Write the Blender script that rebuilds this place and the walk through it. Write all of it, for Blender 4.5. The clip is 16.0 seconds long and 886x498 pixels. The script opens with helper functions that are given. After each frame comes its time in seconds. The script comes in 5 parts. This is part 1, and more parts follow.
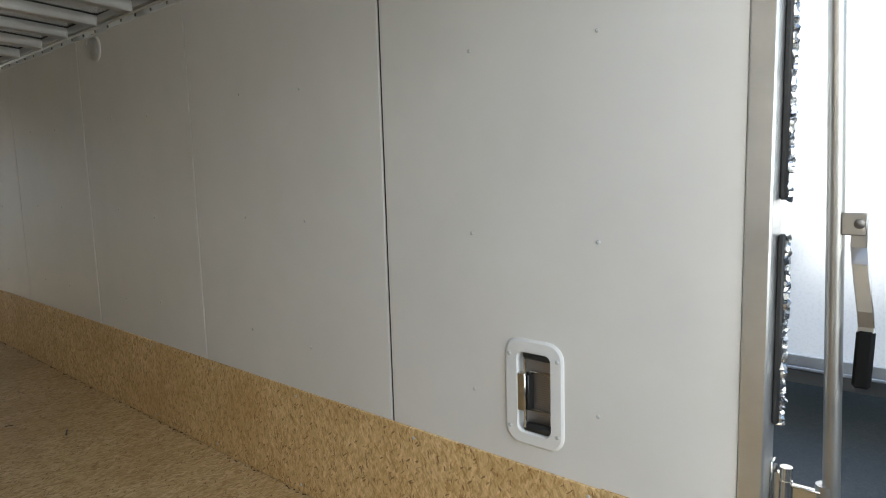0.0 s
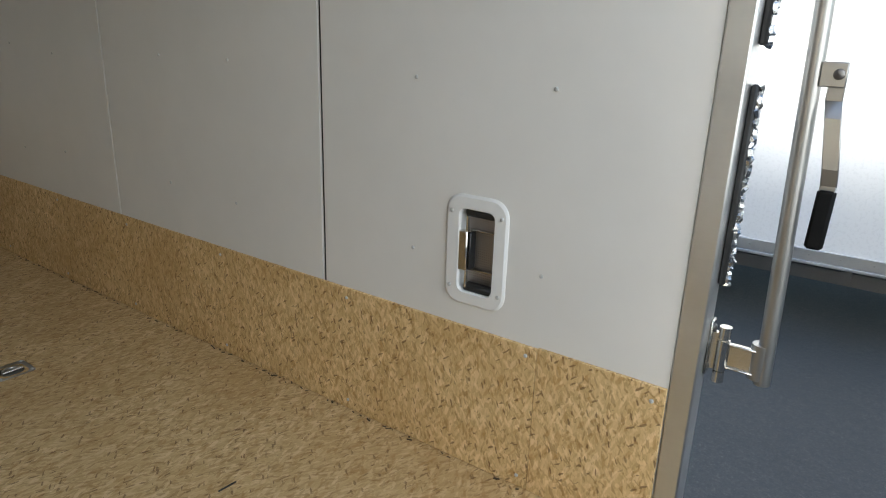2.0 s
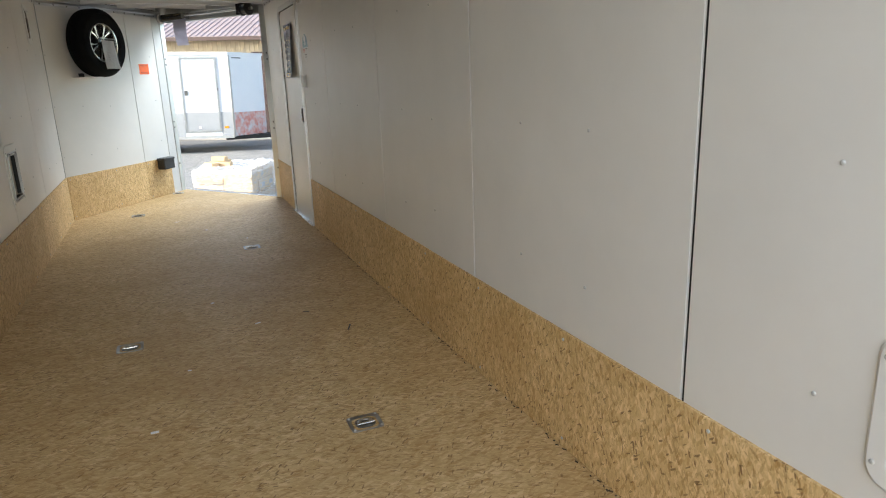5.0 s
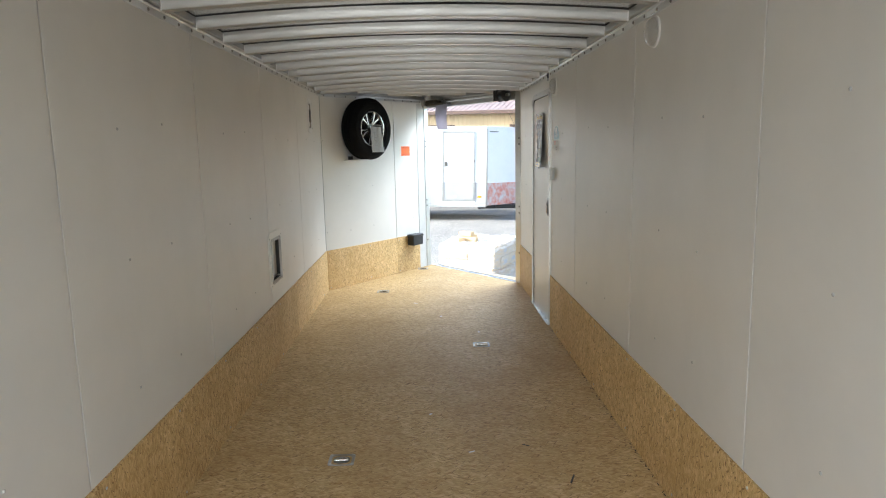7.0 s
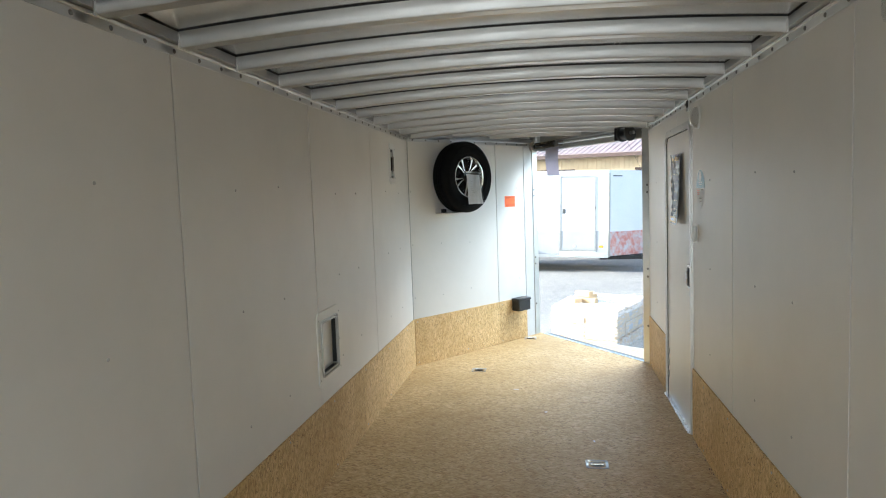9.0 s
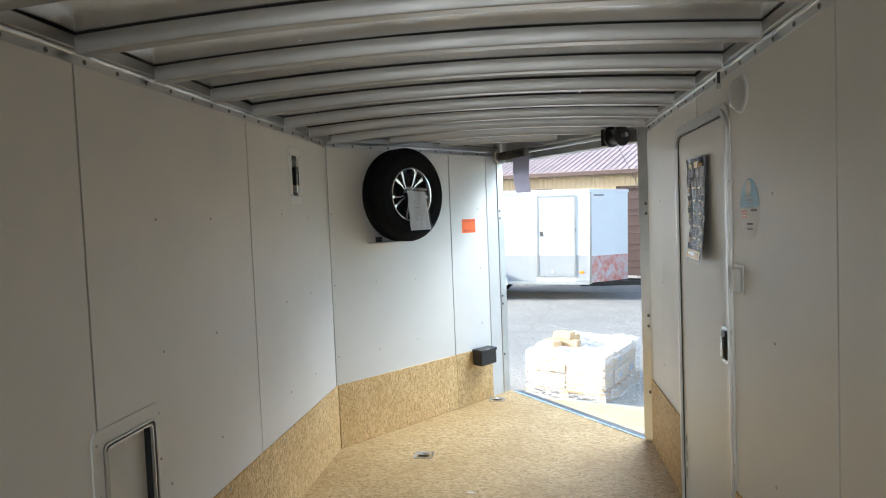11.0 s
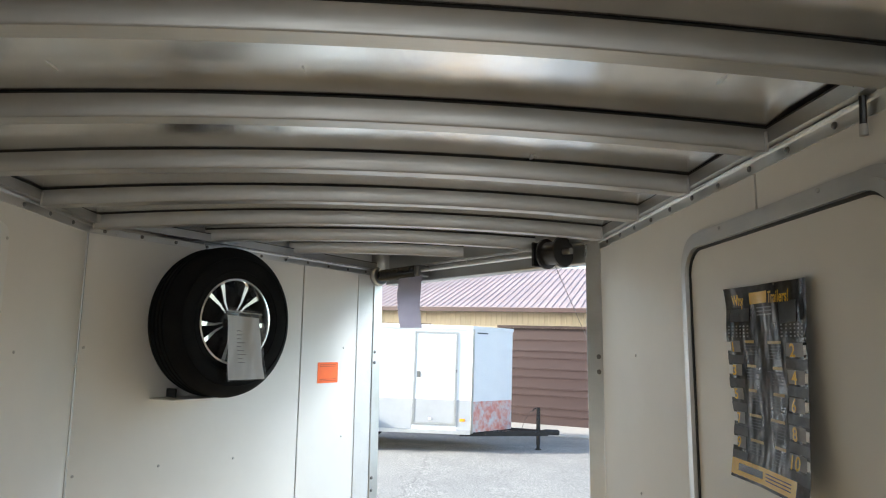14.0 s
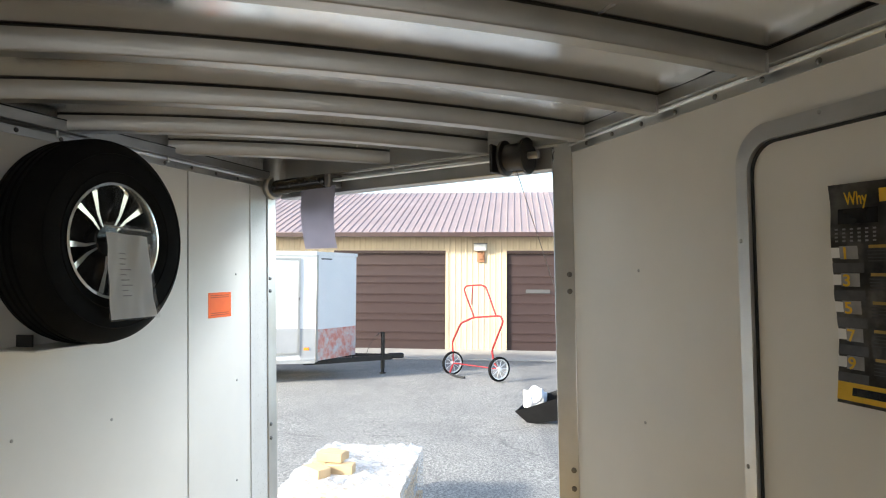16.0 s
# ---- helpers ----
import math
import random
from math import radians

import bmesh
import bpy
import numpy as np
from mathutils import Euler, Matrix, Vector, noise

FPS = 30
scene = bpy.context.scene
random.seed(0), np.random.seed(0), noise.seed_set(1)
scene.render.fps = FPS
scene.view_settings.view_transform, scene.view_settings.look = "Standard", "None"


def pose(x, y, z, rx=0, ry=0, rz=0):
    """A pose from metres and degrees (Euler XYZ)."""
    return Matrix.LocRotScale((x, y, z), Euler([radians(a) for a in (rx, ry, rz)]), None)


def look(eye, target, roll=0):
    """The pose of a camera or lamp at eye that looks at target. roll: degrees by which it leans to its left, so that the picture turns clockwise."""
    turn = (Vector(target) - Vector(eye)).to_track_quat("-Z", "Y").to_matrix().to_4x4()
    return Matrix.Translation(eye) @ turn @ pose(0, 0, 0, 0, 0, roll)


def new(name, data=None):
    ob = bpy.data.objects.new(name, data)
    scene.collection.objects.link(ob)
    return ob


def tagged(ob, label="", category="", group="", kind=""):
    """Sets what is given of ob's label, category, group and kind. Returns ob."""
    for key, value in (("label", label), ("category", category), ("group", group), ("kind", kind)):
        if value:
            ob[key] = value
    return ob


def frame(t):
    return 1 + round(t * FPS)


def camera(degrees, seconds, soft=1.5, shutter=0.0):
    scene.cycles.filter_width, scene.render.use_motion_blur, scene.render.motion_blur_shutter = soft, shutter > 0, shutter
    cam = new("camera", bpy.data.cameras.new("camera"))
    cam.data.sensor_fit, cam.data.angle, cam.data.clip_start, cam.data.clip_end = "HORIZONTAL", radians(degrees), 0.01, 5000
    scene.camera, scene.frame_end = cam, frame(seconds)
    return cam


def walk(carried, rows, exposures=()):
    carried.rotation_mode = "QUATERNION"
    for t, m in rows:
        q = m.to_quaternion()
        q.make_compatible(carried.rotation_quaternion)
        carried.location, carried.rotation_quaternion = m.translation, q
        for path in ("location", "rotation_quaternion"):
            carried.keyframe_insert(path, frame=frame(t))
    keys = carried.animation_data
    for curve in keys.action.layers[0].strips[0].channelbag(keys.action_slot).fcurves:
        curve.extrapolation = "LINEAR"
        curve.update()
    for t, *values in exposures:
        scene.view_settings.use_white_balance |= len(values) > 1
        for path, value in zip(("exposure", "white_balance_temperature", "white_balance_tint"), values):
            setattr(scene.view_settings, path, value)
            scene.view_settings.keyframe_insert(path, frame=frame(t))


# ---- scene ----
cam = camera(68.4, 16.0, 1.1)
PATH = [
    (0, (-1.247, 0.579, 1.212), (-2.562, 2.066, 0.967), -1.6),
    (0.5, (-1.307, 0.61, 1.18), (-2.508, 2.156, 0.772), -0.3),
    (1, (-1.324, 0.634, 1.139), (-2.462, 2.197, 0.628), 0.7),
    (1.5, (-1.321, 0.656, 1.146), (-2.443, 2.206, 0.563), 0.5),
    (2, (-1.338, 0.656, 1.118), (-2.443, 2.209, 0.512), 1.9),
    (2.5, (-1.33, 0.674, 1.114), (-2.418, 2.222, 0.465), 1.7),
    (3, (-1.328, 0.673, 1.114), (-2.42, 2.221, 0.473), 1.7),
    (3.5, (-1.336, 0.69, 1.113), (-2.438, 2.221, 0.448), 2.3),
    (4, (-1.378, 0.786, 1.125), (-2.69, 2.144, 0.466), 1.8),
    (4.5, (-1.438, 0.886, 1.187), (-3.01, 1.97, 0.59), 2.5),
    (4.8, (-1.524, 0.904, 1.205), (-3.255, 1.731, 0.642), -1.7),
    (5, (-1.599, 0.89, 1.204), (-3.384, 1.632, 0.69), -2.1),
    (5.2, (-1.684, 0.874, 1.216), (-3.513, 1.544, 0.76), -1.1),
    (7.3, (-2.209, 1.042, 1.423), (-4.194, 0.988, 1.181), -1.2),
    (7.5, (-2.353, 1.028, 1.431), (-4.34, 0.897, 1.245), -1.0),
    (8, (-2.546, 1.144, 1.433), (-4.487, 0.676, 1.316), -2.2),
    (8.5, (-2.751, 1.165, 1.426), (-4.65, 0.553, 1.285), -1.8),
    (9, (-3.114, 1.168, 1.451), (-5.081, 0.845, 1.292), -2.0),
    (9.2, (-3.303, 1.16, 1.45), (-5.274, 0.85, 1.314), -3.0),
    (11.3, (-4.721, 1.252, 1.461), (-6.702, 0.994, 1.369), -2.1),
    (11.5, (-4.847, 1.24, 1.467), (-6.827, 0.964, 1.391), -1.4),
    (12, (-5.177, 1.218, 1.52), (-7.163, 0.985, 1.586), -1.5),
    (12.5, (-5.491, 1.273, 1.523), (-7.443, 0.874, 1.697), -0.2),
    (13, (-5.685, 1.238, 1.473), (-7.62, 0.783, 1.693), -1.4),
    (13.5, (-5.907, 1.166, 1.506), (-7.89, 1.055, 1.743), 1.0),
    (14, (-6.066, 1.171, 1.521), (-8.04, 1.293, 1.82), 0.7),
    (14.5, (-6.271, 1.175, 1.551), (-8.215, 1.441, 1.94), -3.7),
    (15, (-6.395, 1.092, 1.539), (-8.318, 1.536, 1.863), -3.9),
    (15.5, (-6.556, 0.896, 1.52), (-8.453, 1.507, 1.687), -4.1),
    (16, (-6.631, 0.766, 1.504), (-8.516, 1.43, 1.578), -0.9),
]
EXPOSURES = [(0, 1.38, 6250, 5), (0.5, 1.07, 6250, 5), (1.0, 1.0, 6250, 5), (1.5, 1.1, 6250, 5), (2.5, 1.3, 6300, 5), (3.5, 1.33, 6350, 5), (4.2, 1.36, 6400, 6), (5.0, 1.7, 6450, 7), (7.5, 2.1, 6250, 6), (9.0, 2.1, 6050, 4), (12.0, 1.75, 6050, 6), (12.6, 1.85, 6150, 6), (14.0, 1.86, 6250, 6), (15.0, 1.97, 6300, 6), (16.0, 1.68, 6450, 7)]
walk(cam, [(t, look(eye, target, roll)) for t, eye, target, roll in PATH], EXPOSURES)

# ---- sky, sun ----
world = bpy.data.worlds.new("sky")
scene.world = world
world.use_nodes = True
wn = world.node_tree.nodes
sky = wn.new("ShaderNodeTexSky")
sky.sky_type, sky.sun_disc = "NISHITA", False
sky.sun_elevation, sky.sun_rotation = radians(24), radians(169)
sky.air_density, sky.dust_density, sky.ozone_density = 1.0, 1.5, 1.0
wn["Background"].inputs["Strength"].default_value = 0.15
world.node_tree.links.new(sky.outputs["Color"], wn["Background"].inputs["Color"])
sun = new("sun", bpy.data.lights.new("sun", "SUN"))
sun.data.energy, sun.data.angle, sun.data.color = 2.9, radians(5.0), (1.0, 0.95, 0.88)
sun.matrix_world = look((20 * math.sin(radians(11)), -20 * math.cos(radians(11)), 20 * math.tan(radians(24))), (0, 0, 0))


def sky_panel(name, m, wide, high, watts, tint):
    """Stands in for the sky's light at an opening."""
    ob = new(name, bpy.data.lights.new(name, "AREA"))
    ob.data.shape, ob.data.size, ob.data.size_y, ob.data.energy, ob.data.color = "RECTANGLE", wide, high, watts, tint
    ob.matrix_world = m


sky_panel("rear_opening_light", look((0.25, 0.70, 1.75), (-5.0, 1.2, 1.1)), 2.4, 2.4, 28, (1.0, 0.98, 0.96))
sky_panel("front_opening_light", look((-10.35, 2.85, 3.15), (-7.9, 0.2, 0.2)), 2.0, 1.1, 64, (0.95, 0.98, 1.0))


# ---- materials ----
def mat(name, base=(0.8, 0.8, 0.8), rough=0.5, metal=0.0):
    m = bpy.data.materials.new(name)
    m.use_nodes = True
    b = m.node_tree.nodes["Principled BSDF"]
    b.inputs["Base Color"].default_value = (*base, 1)
    b.inputs["Roughness"].default_value, b.inputs["Metallic"].default_value = rough, metal
    return m


class Nodes:
    """Short ways to add nodes to a material."""

    def __init__(self, m):
        self.t, self.b = m.node_tree, m.node_tree.nodes["Principled BSDF"]

    def add(self, kind, **values):
        n = self.t.nodes.new(kind)
        for key, value in values.items():
            n.inputs[key.replace("_", " ")].default_value = value
        return n

    def link(self, a, b):
        self.t.links.new(a, b)

    def coords(self, scale=(1, 1, 1), turn=(0, 0, 0)):
        c, p = self.add("ShaderNodeTexCoord"), self.add("ShaderNodeMapping")
        p.inputs["Scale"].default_value = scale
        p.inputs["Rotation"].default_value = [radians(a) for a in turn]
        self.link(c.outputs["Object"], p.inputs["Vector"])
        return p.outputs["Vector"]

    def noise(self, vec, scale, detail=4.0, rough=0.6):
        n = self.add("ShaderNodeTexNoise", Scale=scale, Detail=detail, Roughness=rough)
        self.link(vec, n.inputs["Vector"])
        return n.outputs["Fac"]

    def ramp(self, fac, *stops):
        r = self.add("ShaderNodeValToRGB")
        e = r.color_ramp.elements
        while len(e) < len(stops):
            e.new(0.5)
        for el, (at, col) in zip(e, stops):
            el.position = at
            el.color = (*col, 1) if isinstance(col, tuple) else (col, col, col, 1)
        self.link(fac, r.inputs["Fac"])
        return r.outputs["Color"]

    def mix(self, fac, a, b, way="MIX"):
        n = self.t.nodes.new("ShaderNodeMix")
        n.data_type, n.blend_type = "RGBA", way
        for value, sock in ((fac, n.inputs["Factor"]), (a, n.inputs[6]), (b, n.inputs[7])):
            if isinstance(value, bpy.types.NodeSocket):
                self.link(value, sock)
            else:
                sock.default_value = (*value, 1) if isinstance(value, tuple) else value
        return n.outputs[2]

    def color(self, sock):
        self.link(sock, self.b.inputs["Base Color"])

    def rough(self, sock):
        self.link(sock, self.b.inputs["Roughness"])

    def bump(self, fac, strength=0.2, distance=0.002):
        n = self.add("ShaderNodeBump", Strength=strength, Distance=distance)
        self.link(fac, n.inputs["Height"])
        self.link(n.outputs["Normal"], self.b.inputs["Normal"])


def painted(name, a, b, rough=0.45, scale=3.0, grain=90.0, bump=0.05, metal=0.0):
    """A plain coat with faint cloudy change, fine grain and uneven gloss."""
    m = mat(name, a, rough, metal)
    n = Nodes(m)
    v = n.coords()
    big, fine = n.noise(v, scale, 5), n.noise(v, grain, 3)
    n.color(n.mix(n.ramp(big, (0.3, 0.0), (0.7, 1.0)), a, b))
    n.rough(n.ramp(fine, (0.2, max(rough - 0.08, 0.03)), (0.8, min(rough + 0.1, 1.0))))
    n.bump(fine, bump, 0.001)
    return m


def osb(name, lie, size, tint, dark=1.0):
    """Pressed strand board: long thin flakes laid over one another at several angles, with torn dark slivers between.
    lie is the axis square to the board, about which the strands are turned; size gives strands to the metre."""
    m = mat(name, tint, 0.62)
    n = Nodes(m)
    c, wide = tint, max(size)

    def tone(r, g, b):
        return (c[0] * r, c[1] * g, c[2] * b)

    def strands(turn, by=1.0, wave=0.35, thin=1.0):
        """Coordinates stretched along the strands; thin narrows them further."""
        vec = n.add("ShaderNodeMapping")
        vec.inputs["Scale"].default_value = [v * by * (thin if v == wide else 1.0) for v in size]
        n.link(n.coords((1, 1, 1), [a * turn for a in lie]), vec.inputs["Vector"])
        warp = n.add("ShaderNodeTexNoise", Scale=0.9, Detail=3.0, Roughness=0.6)
        n.link(vec.outputs["Vector"], warp.inputs["Vector"])
        grown = n.t.nodes.new("ShaderNodeVectorMath")
        grown.operation = "SCALE"
        grown.inputs["Scale"].default_value = wave
        n.link(warp.outputs["Color"], grown.inputs[0])
        add = n.t.nodes.new("ShaderNodeVectorMath")
        add.operation = "ADD"
        n.link(vec.outputs["Vector"], add.inputs[0])
        n.link(grown.outputs["Vector"], add.inputs[1])
        return add.outputs["Vector"]

    def cells(vec):
        vor = n.add("ShaderNodeTexVoronoi", Scale=1.0)
        n.link(vec, vor.inputs["Vector"])
        cell = n.t.nodes.new("ShaderNodeSeparateColor")
        n.link(vor.outputs["Color"], cell.inputs["Color"])
        return cell.outputs["Red"], cell.outputs["Green"]

    flakes, _ = cells(strands(6))
    for turn, by, at in ((-38, 1.15, 0.45), (52, 0.9, 0.55), (-14, 1.4, 0.55), (27, 1.9, 0.62)):
        over, pick = cells(strands(turn, by))
        flakes = n.mix(n.ramp(pick, (at, 0.0), (at + 0.02, 1.0)), flakes, over)
    shades = n.ramp(flakes, (0.04, tone(0.74, 0.68, 0.58)), (0.30, tone(0.90, 0.87, 0.81)), (0.62, c), (0.95, tone(1.16, 1.20, 1.28)))
    grain = n.noise(strands(3, 1.3, 0.8, 1.6), 1.0, 6, 0.75)
    shades = n.mix(0.28, shades, n.ramp(grain, (0.32, tone(0.48, 0.40, 0.28)), (0.50, c), (0.68, tone(1.38, 1.46, 1.64))))
    brown, rust, black, pale = tone(0.46, 0.34, 0.20), tone(0.62, 0.44, 0.22), tone(0.20, 0.13, 0.07), tone(1.42, 1.54, 1.85)
    for turn, by, at, much, col in ((-20, 1.2, 0.90, 0.40, pale), (32, 1.6, 0.91, 0.40, pale), (9, 1.1, 0.92, 0.42, rust), (-34, 1.5, 0.93, 0.42, rust), (21, 1.6, 0.945, 0.50, brown), (-11, 2.0, 0.945, 0.55, brown), (47, 1.9, 0.96, 0.55, brown), (-52, 2.3, 0.972, 0.75, black), (14, 2.5, 0.975, 0.75, black)):
        _, pick = cells(strands(turn, by, 0.55))
        shades = n.mix(n.ramp(pick, (at, 0.0), (at + 0.01, much * dark if col != pale else much)), shades, col)
    clouds = n.noise(n.coords(), 2.1, 5)
    shades = n.mix(n.ramp(clouds, (0.40, 0.0), (0.68, 0.45)), shades, tone(0.66, 0.56, 0.40))
    # no two boards are quite alike
    own = n.t.nodes.new("ShaderNodeObjectInfo")
    shades = n.mix(1.0, shades, n.ramp(own.outputs["Random"], (0.0, (0.88, 0.85, 0.80)), (1.0, (1.08, 1.09, 1.12))), "MULTIPLY")
    n.color(shades)
    n.bump(n.mix(0.5, flakes, grain), 0.6, 0.0015)
    n.rough(n.ramp(grain, (0.2, 0.46), (0.8, 0.75)))
    return m


def metal(name, base, rough, brushed=(6, 6, 300), spread=0.12, bump=0.06):
    """Bare metal with brush marks and cloudy dull patches."""
    m = mat(name, base, rough, 1.0)
    n = Nodes(m)
    lines, big = n.noise(n.coords(brushed), 1.0, 3), n.noise(n.coords(), 5.0, 4)
    n.rough(n.ramp(n.mix(0.5, lines, big), (0.3, max(rough - spread, 0.05)), (0.7, rough + spread)))
    n.color(n.ramp(big, (0.3, tuple(0.82 * x for x in base)), (0.7, base)))
    n.bump(lines, bump, 0.0006)
    return m


WHITE_LINER = painted("white_vinyl_liner", (0.76, 0.745, 0.715), (0.70, 0.688, 0.66), 0.42, 2.2, 160, 0.05)
DOOR_LINER = painted("door_liner", (0.74, 0.73, 0.70), (0.69, 0.68, 0.65), 0.38, 2.0, 160, 0.05)
OUTER_WHITE = painted("white_outer_skin", (0.80, 0.80, 0.80), (0.74, 0.745, 0.75), 0.28, 1.2, 60, 0.03)
WHITE_PLASTIC = painted("white_plastic", (0.78, 0.78, 0.77), (0.72, 0.72, 0.71), 0.35, 8, 200, 0.04)
GREY_PLASTIC = painted("grey_plastic", (0.46, 0.46, 0.45), (0.40, 0.40, 0.39), 0.4, 8, 200, 0.04)
OSB_KICK = osb("strand_board_wall", (0, 1, 0), (98, 98, 30), (0.69, 0.49, 0.235))
OSB_FLOOR = osb("strand_board_floor", (0, 0, 1), (88, 26, 88), (0.64, 0.47, 0.242), 0.9)
OSB_RAMP = osb("strand_board_ramp", (0, 0, 1), (78, 20, 78), (0.66, 0.50, 0.29), 0.5)
VENT_BACK = painted("vent_box_brown", (0.17, 0.115, 0.09), (0.12, 0.085, 0.07), 0.6, 20, 200, 0.05)
SCREEN = metal("screen_metal", (0.62, 0.58, 0.55), 0.5, (60, 60, 60))
ALU = metal("mill_aluminium", (0.70, 0.695, 0.68), 0.42, (5, 5, 220))
ALU_LONG = metal("mill_aluminium_rail", (0.72, 0.72, 0.71), 0.36, (4, 260, 260))
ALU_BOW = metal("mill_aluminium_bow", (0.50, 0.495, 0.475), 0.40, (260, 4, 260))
ROOF_SKIN = metal("roof_sheet_metal", (0.95, 0.95, 0.94), 0.22, (2, 30, 30), 0.07, 0.03)
ZINC = metal("zinc_plated_steel", (0.44, 0.43, 0.41), 0.40, (12, 12, 60), 0.06, 0.02)
CHROME = metal("polished_steel", (0.62, 0.60, 0.56), 0.24, (30, 30, 30), 0.06)
MACHINED = metal("machined_alloy", (0.82, 0.82, 0.82), 0.18, (90, 90, 90), 0.06)
DRUM_STEEL = metal("oily_black_steel", (0.075, 0.072, 0.07), 0.42, (60, 60, 60))
STEEL_DARK = metal("worn_dark_steel", (0.22, 0.21, 0.20), 0.45, (60, 60, 60))
WELD = metal("crumpled_film", (0.62, 0.63, 0.64), 0.26, (60, 60, 60), 0.1, 0.3)
RAIL_DULL = metal("dull_top_rail", (0.50, 0.50, 0.49), 0.42, (4, 260, 260))
BLACK_PLASTIC = painted("black_plastic", (0.014, 0.014, 0.015), (0.022, 0.022, 0.022), 0.42, 10, 240, 0.1)
BLACK_GLOSS = painted("black_gloss_paint", (0.012, 0.012, 0.013), (0.02, 0.02, 0.02), 0.2, 10, 200, 0.03)
RUBBER = painted("tyre_rubber", (0.006, 0.006, 0.0065), (0.010, 0.010, 0.010), 0.8, 14, 240, 0.25)
RUBBER.node_tree.nodes["Principled BSDF"].inputs["Specular IOR Level"].default_value = 0.10
SEALANT = painted("black_sealant", (0.012, 0.012, 0.012), (0.02, 0.02, 0.02), 0.6, 20, 200, 0.2)
GROOVE = painted("dark_gap_backing", (0.02, 0.02, 0.02), (0.012, 0.012, 0.012), 0.8, 20, 200, 0.1)
ORANGE = painted("orange_sticker_paper", (0.95, 0.16, 0.02), (0.88, 0.13, 0.015), 0.5, 20, 200, 0.02)
ORANGE_DARK = painted("sticker_print", (0.55, 0.07, 0.01), (0.5, 0.06, 0.01), 0.5, 20, 200, 0.02)
PAPER = painted("white_paper", (0.80, 0.80, 0.80), (0.74, 0.74, 0.75), 0.6, 10, 120, 0.05)
# pale lilac sheet with its backlit shade put into the colour
TAG_PAPER = painted("shaded_lilac_paper", (0.46, 0.44, 0.49), (0.42, 0.40, 0.45), 0.7, 10, 120, 0.05)
PRINT = painted("grey_print", (0.32, 0.32, 0.33), (0.25, 0.25, 0.26), 0.6, 40, 200, 0.02)
PRINT_DARK = painted("dark_print", (0.05, 0.05, 0.055), (0.08, 0.08, 0.085), 0.55, 40, 200, 0.02)
TEAL = painted("teal_sticker_print", (0.03, 0.17, 0.25), (0.05, 0.22, 0.29), 0.35, 30, 200, 0.02)
PINK = painted("red_sticker_print", (0.62, 0.16, 0.12), (0.66, 0.28, 0.22), 0.4, 30, 200, 0.02)
MUSTARD = painted("mustard_poster_print", (0.42, 0.28, 0.06), (0.34, 0.22, 0.05), 0.35, 30, 200, 0.02)
YELLOW = painted("yellow_poster_print", (0.80, 0.50, 0.03), (0.70, 0.42, 0.02), 0.32, 30, 200, 0.02)
TAN_BOX = painted("tan_cardboard", (0.50, 0.36, 0.21), (0.42, 0.30, 0.17), 0.7, 6, 120, 0.15)
RED_PAINT = painted("red_tube_paint", (0.32, 0.014, 0.017), (0.26, 0.012, 0.015), 0.45, 12, 160, 0.05)
WOOD = painted("pallet_wood", (0.36, 0.25, 0.14), (0.26, 0.18, 0.10), 0.75, 9, 120, 0.3)
WOOD_DARK = painted("dark_wood_dirt", (0.05, 0.035, 0.02), (0.09, 0.06, 0.035), 0.85, 40, 200, 0.2)
CONCRETE = painted("concrete_apron", (0.42, 0.40, 0.37), (0.33, 0.315, 0.29), 0.85, 0.9, 60, 0.3)
TAN_SIDING = painted("tan_metal_siding", (0.58, 0.475, 0.325), (0.52, 0.425, 0.29), 0.45, 1.0, 60, 0.04)
BROWN_DOOR = painted("brown_door_paint", (0.045, 0.024, 0.021), (0.035, 0.019, 0.017), 0.55, 1.5, 60, 0.05)
BROWN_TRIM = painted("brown_gutter_paint", (0.055, 0.027, 0.022), (0.042, 0.021, 0.018), 0.5, 2, 60, 0.04)
ROOF_PAINT = painted("faded_roof_paint", (0.36, 0.275, 0.255), (0.30, 0.225, 0.205), 0.42, 0.8, 50, 0.04)
GREY_SKIRT = painted("grey_skirt_paint", (0.40, 0.41, 0.42), (0.34, 0.35, 0.36), 0.35, 2, 80, 0.04)
AMBER = mat("amber_lens", (0.9, 0.30, 0.02), 0.2)
ORANGE_HOUSING = painted("lamp_glass", (0.70, 0.70, 0.68), (0.6, 0.6, 0.58), 0.2, 12, 100, 0.02)

ASPHALT = mat("asphalt", (0.09, 0.09, 0.092), 0.9)
n = Nodes(ASPHALT)
v = n.coords()
stones, patches, broad = n.noise(v, 85, 4, 0.85), n.noise(v, 0.9, 6, 0.65), n.noise(v, 0.16, 4)
tone = n.ramp(stones, (0.3, (0.045, 0.046, 0.048)), (0.55, (0.10, 0.10, 0.10)), (0.78, (0.27, 0.265, 0.26)))
tone = n.mix(n.ramp(patches, (0.38, 0.0), (0.72, 0.55)), tone, (0.055, 0.056, 0.058))
crack = n.add("ShaderNodeTexVoronoi", Scale=0.35)
crack.feature = "DISTANCE_TO_EDGE"
wv = n.add("ShaderNodeTexNoise", Scale=1.4, Detail=5.0)
n.link(v, wv.inputs["Vector"])
n.link(n.mix(0.35, v, wv.outputs["Color"]), crack.inputs["Vector"])
tone = n.mix(n.ramp(crack.outputs["Distance"], (0.001, 0.2), (0.004, 0.0)), tone, (0.03, 0.03, 0.03))
tone = n.mix(n.ramp(broad, (0.42, 0.0), (0.66, 0.4)), tone, (0.17, 0.17, 0.168))
